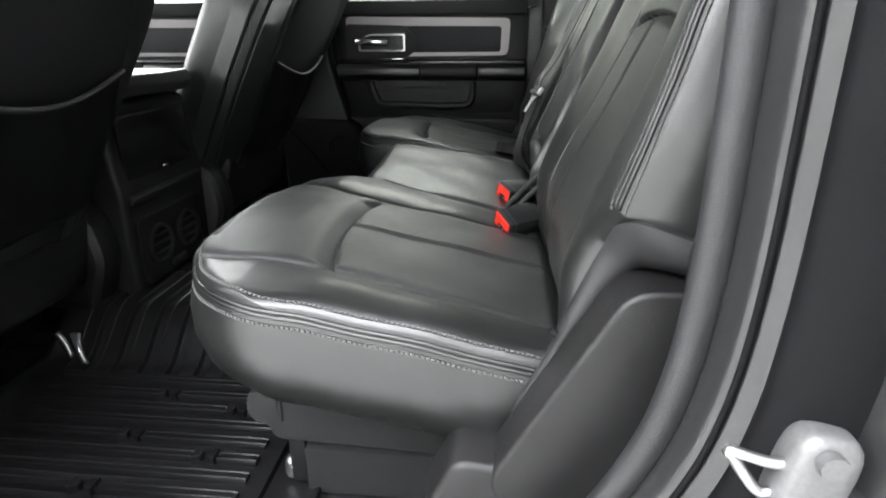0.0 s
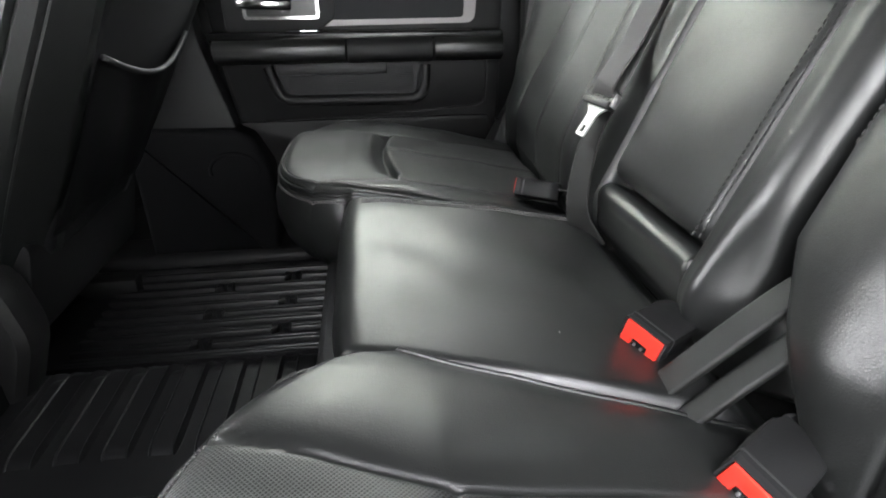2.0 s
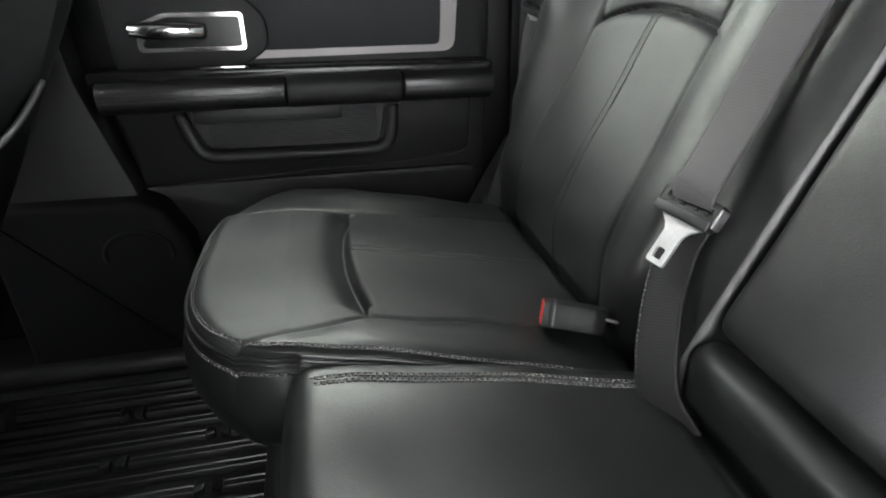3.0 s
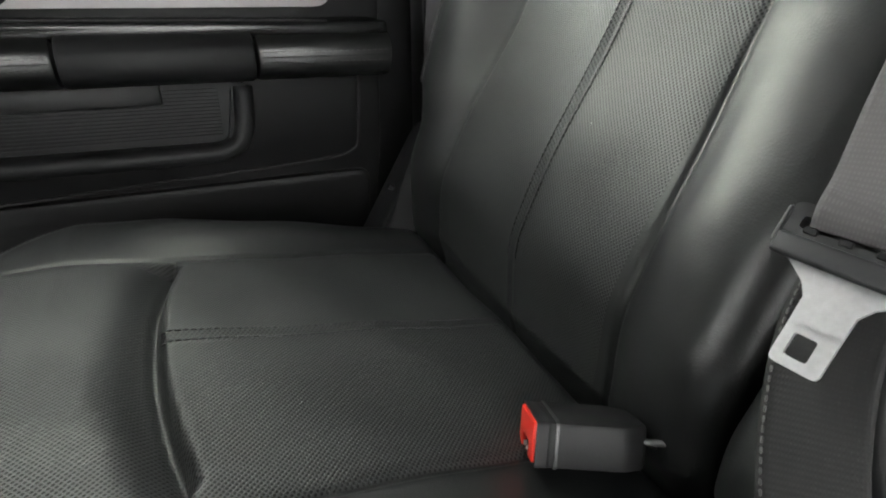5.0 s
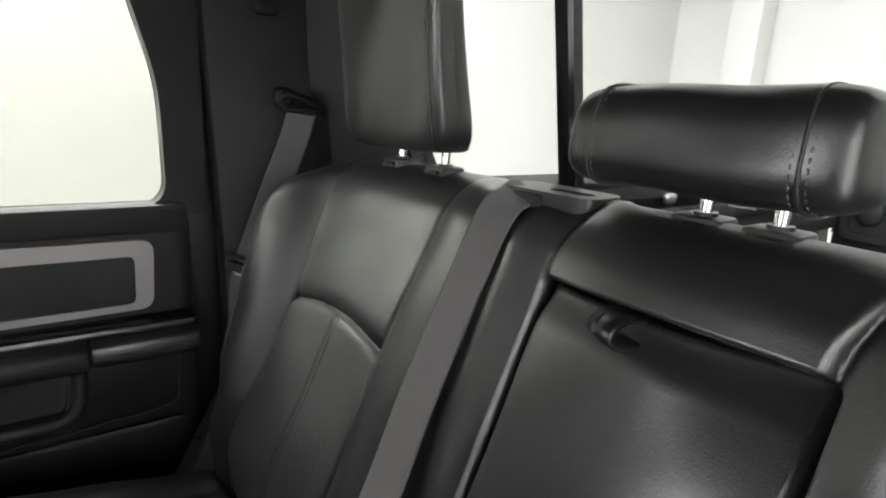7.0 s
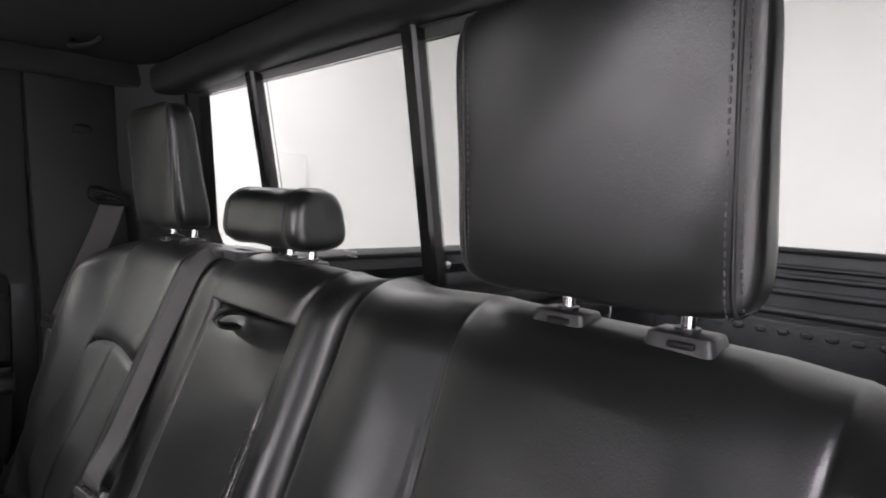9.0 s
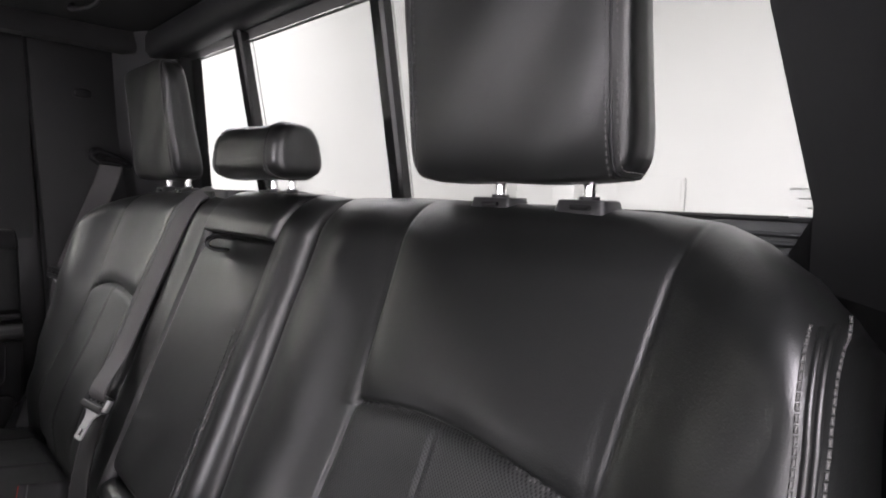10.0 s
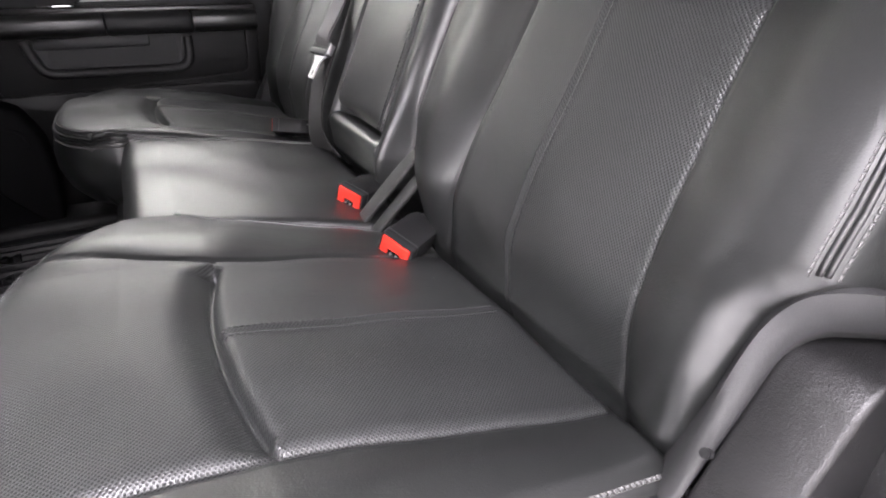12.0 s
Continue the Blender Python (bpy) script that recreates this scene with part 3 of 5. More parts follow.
# middle pillars between the doors
for s in (-1, 1):
    o = rounded([(-0.96, 0.09), (-0.70, 0.09), (-0.72, 0.42), (-0.775, 0.62), (-0.81, 1.30), (-0.92, 1.30), (-0.93, 0.6)], 0.03, 4)
    structure("pillar", prism(o, "y", s * 0.80 if s > 0 else s * 0.84, s * 0.87, 0.01), PLASTIC_SOFT, "black moulded middle pillar trim", "pillar")
    if s > 0:
        o = rounded([(-0.96, 0.09), (-0.66, 0.09), (-0.645, 0.24), (-0.650, 0.34), (-0.685, 0.41), (-0.72, 0.428), (-0.96, 0.432)], 0.012, 4)
        low = structure("pillar", prism(o, "y", 0.765, 0.865, 0.014, 3), RUBBER_SMOOTH, "black lower pillar cover with an embossed arch", "pillar")
        arc = [(-0.735 + 0.055 * math.cos(a), 0.764, 0.335 + 0.040 * math.sin(a)) for a in np.linspace(-0.3, math.pi + 0.3, 20)]
        part("embossed_arch", sweep(arc, ring(0.004, 8, 0.5), up=(0, 1, 0)), RUBBER_SMOOTH, low, sharp=0)
    structure("sill", rbox(-2.2, 0.0, min(s * 0.74, s * 0.88), max(s * 0.74, s * 0.88), 0.03, 0.13, 0.02, 3), PLASTIC, "black plastic door sill trim", "sill")


# ---- outer skins: close the cab all round but for its windows ----
def body_skin():
    def sheet(x0, x1, z0, z1, y):
        return rbox(x0, x1, min(y, y + 0.012 * (1 if y > 0 else -1)), max(y, y + 0.012 * (1 if y > 0 else -1)), z0, z1, 0.0)
    for name, x0, x1, z0, z1, y in (
            ("body_side", -2.30, 0.36, -0.20, 0.80, 0.905), ("body_side", -0.085, 0.36, 0.80, 1.34, 0.905), ("body_side", -0.95, -0.72, 0.80, 1.34, 0.905),
            ("body_side", -2.30, -0.16, 1.25, 1.34, 0.905), ("body_side", -2.30, -1.95, 0.80, 1.34, 0.905),
            ("body_side", -2.30, -0.80, -0.20, 0.80, -0.905), ("body_side", -1.00, -0.84, 0.80, 1.34, -0.905), ("body_side", -2.30, -0.90, 1.25, 1.34, -0.905)):
        structure(name, sheet(x0, x1, z0, z1, y), PAINT, "grey painted steel side of the truck cab", "body panel", False)
    structure("roof_edge", rbox(-2.3, 0.28, 0.74, 0.92, 1.325, 1.36, 0.01), PAINT, "grey painted roof edge", "body panel", False)
    structure("roof_edge", rbox(-2.3, 0.28, -0.92, -0.74, 1.325, 1.36, 0.01), PAINT, "grey painted roof edge", "body panel", False)
    structure("dashboard", rbox(-2.30, -1.95, -0.86, 0.86, 0.05, 0.72, 0.05, 3), PLASTIC, "black dashboard at the front of the cab", "dashboard")


body_skin()


# ---- the near side body: rear jamb of the open doorway ----
def jamb():
    # painted jamb, outside the seal
    prof = [(-0.05, 1.30), (-0.035, 0.95), (-0.028, 0.72), (-0.026, 0.56), (-0.035, 0.46), (-0.060, 0.38), (-0.12, 0.27), (-0.19, 0.16), (-0.24, 0.05)]
    pts = smooth_path([(x, 0, z) for x, z in prof], 6)
    bm = bmesh.new()
    rows = []
    for dx, y in ((0.03, -0.80), (0.004, -0.835), (0.004, -0.846), (0.012, -0.856), (0.014, -0.862), (0.020, -0.866), (0.026, -0.880), (0.034, -0.886), (0.060, -0.890), (0.085, -0.955), (0.12, -0.965), (0.40, -0.97)):
        rows.append([bm.verts.new((p.x + dx, y, p.z)) for p in pts])
    for a, b in zip(rows, rows[1:]):
        for i in range(len(pts) - 1):
            bm.faces.new((a[i], a[i + 1], b[i + 1], b[i]))
    structure("door_jamb", bm, PAINT, "grey painted door jamb of the open doorway", "door jamb")
    structure("door_seal", sweep([p + Vector((-0.006, -0.836, 0)) for p in pts], ring(0.013, 10, 0.9), up=(0, 1, 0)), SEAL, "grey rubber door seal round the doorway", "seal", True, 0)
    structure("door_seal", sweep([p + Vector((0.017, -0.867, 0)) for p in pts], ring(0.0028, 6), up=(0, 1, 0)), RUBBER_SMOOTH, "thin black seam line in the door jamb", "seal", True, 0)
    structure("door_seal", sweep([p + Vector((0.054, -0.900, 0)) for p in pts], ring(0.037, 16, 0.45), up=(0, 1, 0)), RUBBER_SMOOTH, "black rubber outer door seal", "seal", True, 0)


jamb()
structure("wall_side", rbox(-0.02, 0.32, -0.80, -0.752, 0.02, 0.56, 0.01), PLASTIC, "black quarter trim behind the bench end", "wall")
striker = thing("door_striker", "bright steel door striker loop bolted to the jamb", "striker")
part("plate", puff(0.040, 0.030, 0.070, 4, 6, pose(0.012, -0.922, 0.463, 0, 10, 0)), ZINC, striker, sharp=0)
part("loop", sweep(smooth_path([(0.010, -0.925, 0.474), (-0.012, -0.925, 0.474), (-0.036, -0.925, 0.481), (-0.034, -0.925, 0.476), (-0.018, -0.925, 0.454), (-0.008, -0.925, 0.452), (0.020, -0.925, 0.452)], 5), ring(0.0036, 8), up=(0, 1, 0)), STEEL, striker, "bent steel loop", sharp=0)
part("screw", sweep([(0.012, -0.936, 0.486), (0.012, -0.943, 0.486)], ring(0.008, 10), up=(0, 0, 1)), ZINC, striker)
part("screw", sweep([(0.018, -0.936, 0.440), (0.018, -0.943, 0.440)], ring(0.008, 10), up=(0, 0, 1)), ZINC, striker)
part("cover_tab", prism(rounded([(0.025, 0.430), (0.055, 0.425), (0.062, 0.452), (0.030, 0.462)], 0.006), "y", -0.935, -0.915, 0.003), PLASTIC, striker, "black plastic tab")

# ---- the rear bench: three cushions and three backrests ----
REAR_SEAT = thing("rear_bench_seat", "black leather rear bench seat with perforated inserts and grey double stitching", "seat")


def front_edge(w, win):
    """How far forward an outer cushion reaches, by the distance from the truck's middle."""
    a = np.clip((w - 0.50) / 0.203, 0, 1)
    reach = np.interp(win, [0.150, 0.235], [0.235, 0.15])
    b = np.clip((win + reach - w) / reach, 0, 1)
    return -0.568 + 0.165 * (1 - np.sqrt(1 - a ** 2.1)) + np.interp(win, [0.150, 0.235], [0.165, 0.12]) * (1 - np.sqrt(1 - b ** 2.1))


def outer_seam(x):
    """How far out the insert of an outer cushion reaches: a little wider towards the back."""
    return 0.600 + 0.026 * soft(x, -0.40, -0.10)


def cushion_seams(x, w):
    """Distances from the outer, inner, cross and middle seams of an outer cushion."""
    outer = np.where(x > -0.57, np.abs(w - outer_seam(x)), 1)
    inner = np.abs(w - np.where(x > -0.375, 0.305, 0.305 - 0.33 * (-0.375 - x)))
    arc = -0.393 + 0.02 * ((w - 0.455) / 0.145) ** 2
    cross = np.where((w > 0.305) & (w < 0.60), np.abs(x - arc) + 0.03 * soft(w, 0.330, 0.300) + 0.03 * soft(w, 0.580, 0.605), 1)
    middle = np.where((w > 0.33) & (x > arc + 0.004), np.abs(w - 0.458), 1)
    return outer, inner, cross, middle, arc


def cushion_height(x, w, win):
    z = np.interp(x, [-0.63, -0.55, -0.46, -0.38, -0.25, -0.06], [0.458, 0.463, 0.461, 0.451, 0.424, 0.380])
    outer, inner, cross, middle, arc = cushion_seams(x, w)
    within = np.clip(1 - ((w - 0.455) / 0.15) ** 2, 0, 1)
    z = z + 0.006 * within * np.where(x > arc, 1, 0.9)
    z = z + 0.010 * np.exp(-((w - 0.655) / 0.04) ** 2) * soft(x, -0.5, -0.3) + 0.004 * np.exp(-((w - 0.25) / 0.05) ** 2)
    ahead = np.where(x < arc, 0.020, 0.006)
    rim = outer_seam(x)
    z = z + dent(outer, 0.0022, 0.0030) - np.where(w > rim, 0.0045 * np.exp(-np.clip(w - rim, 0, 1) / 0.045), 0.0045 * np.exp(-((w - rim) / 0.0095) ** 2)) * np.where(x > -0.57, 1, 0) + dent(inner, 0.003, 0.0030) + dent(inner, 0.002, 0.014) + dent(cross, 0.006, 0.0032) + dent(cross, 0.015, ahead)
    z = z + dent(middle, 0.0016, 0.0024) + 0.0007 * np.exp(-((middle - 0.0055) / 0.0026) ** 2)
    z = z + 0.0016 * np.sin(w * 41 + x * 17) * np.sin(x * 33 - w * 9)
    z = z - 0.030 * soft(x, -0.114, -0.070)
    e = np.minimum(x - front_edge(w, win), 0.703 - w)
    return z - np.maximum(roll_off(e, 0.024) * 0.60, roll_off(w - win + 0.004, 0.034) * 0.42)


def across(win, wout, v):
    """Places across an outer seat: even steps of 2.2 mm between the bolsters, fitted to the edges beyond them."""
    mid = np.arange(0.271, 0.672, 0.0022)
    a, b = np.linspace(0, 1, 24)[:-1, None], np.linspace(0, 1, 30)[1:, None]
    return np.concatenate([win + (mid[0] - win) * a, np.repeat(mid[:, None], len(v), 1), mid[-1] + (wout - mid[-1]) * b])


def outer_cushion(s, win_front, win_back, nv=220):
    v1 = np.linspace(0, 1, nv)
    w = across(win_front + (win_back - win_front) * v1, np.full(nv, 0.703), v1)
    nu = w.shape[0]
    v = np.repeat(v1[None, :], nu, 0)
    win = np.repeat((win_front + (win_back - win_front) * v1)[None, :], nu, 0)
    vv = v ** 1.15
    x = front_edge(w, win) * (1 - vv) + (-0.055) * vv
    z = cushion_height(x, w, win)
    top = np.stack([x, s * w, z], -1)
    limit = outer_seam(x) - 0.001

    def pick(i, j):
        inner = 0.305 if x[i, j] > -0.375 else 0.305 - 0.33 * (-0.375 - x[i, j])
        return 1 if inner + 0.001 < w[i, j] < limit[i, j] else 0
    rings = [(0.001, 0.004), (0.003, 0.010), (0.006, 0.020), (0.012, 0.040), (0.012, 0.070), (0.002, 0.102), (-0.018, 0.128), (-0.05, 0.140)]
    ob, rim = cushion_mesh("cushion", top, np.stack([-s * w, x], -1), pick, rings, [LEATHER, LEATHER_PERF], REAR_SEAT, "thick black leather cushion with perforated insert")
    # piping and double stitching along the outer and front rim
    # rim order: front (inner to outer), outer side (front to back), back, inner side
    order = list(range(-(nv - 14), nu + nv - 2))
    top_row, low_row, cord, top_up, low_up = [], [], [], [], []

    def on_top(p):
        t = min(max((p.x + 0.568) / 0.513, 0), 1) ** 0.87
        return Vector((p.x, p.y, float(cushion_height(np.array(p.x), np.array(abs(p.y)), np.array(win_front + (win_back - win_front) * t))) + 0.0005))
    for k in order:
        a, b = rim[0][k], rim[1][k] * 0.6 + rim[2][k] * 0.4
        out = Vector((b.x - a.x, b.y - a.y, 0)).normalized()
        top_row.append(on_top(a - out * 0.0080))
        cord.append(a + Vector((0, 0, 0.004)))
        low_row.append(b + out * 0.0008)
        top_up.append(out * 0.45 + Vector((0, 0, 1)))
        low_up.append(out + Vector((0, 0, 0.35)))
    flat_stitches("stitching", top_row, top_up, ob, THREAD, label="light grey thread stitching")
    flat_stitches("stitching", low_row, low_up, ob, THREAD, label="light grey thread stitching")
    for drop in (0.0, 0.0062):
        part("piping", sweep([p - Vector((0, 0, drop)) for p in cord[::2]], ring(0.0026, 6)), LEATHER, ob, smooth=True, sharp=0)
    # double row of black thread along the middle seam
    for dw in (-0.0062, 0.0062):
        xs = np.linspace(-0.385, -0.12, 120)
        zs = cushion_height(xs, np.full(120, 0.458 + dw), np.full(120, 0.2))
        flat_stitches("stitching", [(a, s * (0.458 + dw), c + 0.0002) for a, c in zip(xs, zs)], [Vector((0, 0, 1))] * 120, ob, THREAD_SEAM, 0.0040, 0.0012, 0.0012, 0.0005, 0.1)
    return ob


outer_cushion(-1, 0.150, 0.235)
outer_cushion(1, 0.245, 0.205)


def centre_cushion(nu=70, nv=90):
    u, v = np.meshgrid(np.linspace(0, 1, nu), np.linspace(0, 1, nv), indexing="ij")
    y0 = -0.128 - 0.10 * v
    y1 = 0.240 - 0.040 * v
    y = y0 + (y1 - y0) * u
    x = -0.462 + (0.40) * v + 0.012 * np.abs(2 * u - 1) ** 4 * (1 - v)
    z = np.interp(x, [-0.47, -0.40, -0.25, -0.06], [0.432, 0.433, 0.418, 0.388]) - 0.035 * soft(x, -0.122, -0.070) + 0.010 * (1 - (2 * u - 1) ** 2)
    z = z + 0.0014 * np.sin(y * 37 + x * 13) * np.sin(x * 29)
    z = z + 0.015 * soft(u, 0.55, 1.0)
    z = z - roll_off(x + 0.462, 0.03) * 0.9 - roll_off(y - y0, 0.014) * 0.8 - roll_off(y1 - y, 0.010) * 0.5
    top = np.stack([x, y, z], -1)
    rings = [(0.004, 0.008), (0.006, 0.02), (0.004, 0.06), (0.0, 0.11), (-0.01, 0.15), (-0.03, 0.16)]
    ob, rim = cushion_mesh("cushion", top, np.stack([y, x], -1), lambda i, j: 0, rings, [LEATHER], REAR_SEAT, "smooth black leather middle cushion")
    for dy in (0.023, 0.031):
        line = [(top[nu - 1, j, 0], top[nu - 1, j, 1] - dy, np.interp(top[nu - 1, j, 1] - dy, top[:, j, 1], top[:, j, 2]) + 0.0006) for j in range(3, nv - 4)]
        flat_stitches("stitching", line, [Vector((0, -0.1, 1))] * len(line), ob, THREAD, width=0.0050, label="light grey thread stitching")


centre_cushion()


def back_plane(z):
    return 0.011 + 0.42 * (z - 0.733)


WOUT_Z, WOUT_W = [0.36, 0.44, 0.50, 0.53, 0.545, 0.56, 0.575, 0.60, 0.70, 0.80, 0.87, 0.94], [0.690, 0.699, 0.702, 0.705, 0.709, 0.718, 0.728, 0.740, 0.747, 0.745, 0.741, 0.733]
OUT_Z, OUT_W = [0.36, 0.425, 0.53, 0.645, 0.71, 0.787, 0.908, 0.95], [0.628, 0.626, 0.616, 0.606, 0.606, 0.613, 0.626, 0.63]


def back_top(w):
    return np.interp(w, [0.10, 0.30, 0.50, 0.58, 0.632, 0.666, 0.702, 0.722, 0.739, 0.752], [0.922, 0.926, 0.924, 0.921, 0.915, 0.905, 0.888, 0.870, 0.845, 0.81])


def back_seams(w, z):
    inner = 0.325 + 0.015 * np.exp(-((z - 0.71) / 0.12) ** 2)
    outer = np.interp(z, OUT_Z, OUT_W)
    arch = 0.734 - 0.020 * ((w - 0.455) / 0.135) ** 2
    cross = np.where((w > inner) & (w < outer), np.abs(z - arch), 1)
    middle = np.where(z < arch - 0.003, np.abs(w - 0.457), 1)
    return np.abs(w - inner), np.abs(w - outer), cross, middle, arch, inner, outer


def back_face(w, z, win, wout):
    """The front surface of an outer backrest: x, by the place across and the height."""
    di, do, dc, dm, arch, inner, outer = back_seams(w, z)
    x = back_plane(z)
    fade = soft(z, 0.93, 0.72)
    x = x - 0.014 * np.exp(-((w - 0.670) / 0.045) ** 2) * (0.35 + 0.65 * fade)
    x = x - np.interp(z, [0.53, 0.572, 0.629, 0.678, 0.726, 0.86, 0.93], [0.002, 0.015, 0.025, 0.033, 0.041, 0.058, 0.058]) * soft(w, outer, 0.728)
    x = x - 0.013 * np.exp(-((w - (win + inner) / 2) / 0.05) ** 2)
    x = x - 0.006 * np.clip(1 - ((w - 0.46) / 0.14) ** 2, 0, 1)
    x = x - 0.008 * np.exp(-((z - 0.54) / 0.09) ** 2) + 0.034 * soft(z, 0.50, 0.385) + 0.022 * soft(z, 0.415, 0.365)
    x = x - dent(di, 0.0028, 0.0030) - dent(di, 0.0025, 0.014) - dent(do, 0.0022, 0.0030) - dent(do, 0.0025, 0.014) - dent(dc, 0.006, 0.0032) - dent(dc, 0.006, np.where(z > arch, 0.016, 0.007))
    x = x - dent(dm, 0.0016, 0.0024) - 0.0007 * np.exp(-((dm - 0.0055) / 0.0026) ** 2)
    x = x - 0.007 * np.where(z > arch, np.exp(-((z - arch) / 0.05)), 0) * np.clip(1 - ((w - 0.46) / 0.14) ** 4, 0, 1)
    x = x - 0.0012 * np.sin(w * 39 + z * 21) * np.sin(z * 31)
    top = back_top(w) - z
    return x + roll_off(wout - w, 0.028) * 0.8 + roll_off(w - win, 0.030) * 0.95 + roll_off(top, 0.05) * 0.95


def outer_back(s, win, nv=240):
    v1 = np.linspace(0, 1, nv)
    zb = 0.365
    zg = zb + (0.93 - zb) * v1
    wout = np.interp(zg, WOUT_Z, WOUT_W)
    win = np.full(nv, win)
    if s < 0:
        win = np.interp(zg, [0.36, 0.42, 0.45, 0.49, 0.545, 0.62, 0.72, 0.93], [0.262, 0.252, 0.232, 0.204, 0.166, 0.156, 0.154, 0.158])
    w = across(win, wout, v1)
    v = np.repeat(v1[None, :], w.shape[0], 0)
    z = zb + (back_top(w) - zb) * v
    x = back_face(w, z, win, wout)
    top = np.stack([x, s * w, z], -1)
    arch = 0.734 - 0.020 * ((w - 0.455) / 0.135) ** 2

    def pick(i, j):
        return 1 if 0.337 < w[i, j] < np.interp(z[i, j], OUT_Z, OUT_W) - 0.001 and z[i, j] < arch[i, j] - 0.0006 else 0
    rings = [(0.004, 0.010), (0.008, 0.024), (0.010, 0.045), (0.010, 0.075), (0.004, 0.10), (-0.01, 0.115)]
    ob, rim = cushion_mesh("backrest", top, np.stack([-s * w, z], -1), pick, rings, [LEATHER, LEATHER_PERF], REAR_SEAT, "upright black leather backrest with arched seam", lift=Vector((-0.92, 0, 0.39)).normalized())
    # piping and stitching down the outer edge
    zs = np.linspace(0.570, 0.867, 90)
    for dw, kind in ((0.0035, 0), (0.0070, 0), (-0.001, 1), (0.0115, 1)):
        ww = np.interp(zs, [0.55, 0.61, 0.70, 0.81, 0.87], [0.725, 0.728, 0.728, 0.724, 0.718]) + dw
        xs = back_face(ww, zs, np.full(90, 0.205), np.interp(0.365 + (zs - 0.365) * 0.565 / (back_top(ww) - 0.365), WOUT_Z, WOUT_W))
        line = [(a - 0.0010, s * b, c) for a, b, c in zip(xs, ww, zs)]
        if kind == 0:
            part("piping", sweep(line[::2], ring(0.0022, 6), up=(1, 0, 0)), LEATHER, ob, sharp=0)
        else:
            flat_stitches("stitching", line, [Vector((-0.9, s * 0.3, 0.3))] * 90, ob, THREAD, 0.0045, 0.0009, 0.0021, 0.0005, 0.1, "light grey thread stitching")
    for dw in (-0.0062, 0.0062):
        zs = np.linspace(0.47, 0.728, 110)
        ww = np.full(110, 0.457 + dw)
        xs = back_face(ww, zs, np.full(110, 0.2), np.full(110, 0.725))
        flat_stitches("stitching", [(a - 0.0002, s * b, c) for a, b, c in zip(xs, ww, zs)], [Vector((-0.92, 0, 0.39))] * 110, ob, THREAD_SEAM, 0.0040, 0.0012, 0.0012, 0.0005, 0.1)
    # thread down the inner edge
    if s > 0:
        return ob
    zs = np.linspace(0.62, 0.918, 70)
    edge = np.interp(zs, [0.62, 0.72, 0.93], [0.156, 0.154, 0.158])
    xs = back_face(edge + 0.009, zs, edge, np.full(70, 0.725))
    stitches("stitching", [(a - 0.0008, s * (w + 0.009), c) for a, c, w in zip(xs, zs, edge)], ob, THREAD, 0.0046, 0.0024, 0.0011)
    return ob


outer_back(-1, 0.205)
outer_back(1, 0.236)


def centre_back(nu=190, nv=220):
    """The middle backrest: a frame of leather round the recess of the folding armrest, under a padded header."""
    u, v = np.meshgrid(np.linspace(0, 1, nu), np.linspace(0, 1, nv), indexing="ij")
    ya, yb = -0.152, 0.234
    y = ya + (yb - ya) * u
    ztop = 0.928 - 0.006 * (2 * u - 1) ** 4
    z = 0.365 + (ztop - 0.365) * v
    x = back_plane(z) - 0.004
    lip = 0.862 - 0.004 * soft(y, -0.04, -0.09)
    hole = soft(y, -0.0865, -0.0815) * soft(y, 0.1545, 0.1495) * soft(z, lip, lip - 0.007)
    x = x + 0.05 * hole
    x = x + 0.030 * soft(z, 0.47, 0.385) + 0.04 * soft(z, 0.425, 0.365)
    near = np.interp(z, [0.86, 0.88, 0.915, 0.945], [0.080, 0.083, 0.096, 0.115])
    far = np.interp(z, [0.86, 0.90, 0.945], [0.152, 0.145, 0.130])
    x = x - 0.010 * np.exp(-((y + 0.118) / 0.024) ** 2) - 0.008 * np.exp(-((y - 0.195) / 0.025) ** 2)
    head = soft(z, 0.858, 0.866) * soft(y, -near - 0.002, -near + 0.012) * soft(y, far + 0.002, far - 0.012)
    x = x - 0.008 * head - 0.006 * head * np.clip(1 - ((y - 0.033) / 0.13) ** 2, 0, 1)
    high = z > 0.856
    x = x - dent(np.where(high, np.abs(y + near), 1), 0.005, 0.0030) - dent(np.where(high, np.abs(y - far), 1), 0.005, 0.0030)
    x = x + 0.020 * soft(y, -0.105, -0.145) * soft(z, 0.57, 0.48)
    x = x - 0.0010 * np.sin(y * 43 + z * 17) * np.sin(z * 29)
    x = x + roll_off(ztop - z, 0.05) * 0.95 + roll_off(np.minimum(y - ya, yb - y), 0.022) * 0.9
    top = np.stack([x, y, z], -1)
    rings = [(0.003, 0.010), (0.004, 0.03), (0.004, 0.07), (0.0, 0.10), (-0.01, 0.115)]
    ob, rim = cushion_mesh("backrest", top, np.stack([y, z], -1), lambda i, j: 0, rings, [LEATHER], REAR_SEAT, "black leather middle backrest round a folding armrest", lift=Vector((-0.92, 0, 0.39)).normalized())
    return ob


centre_back()


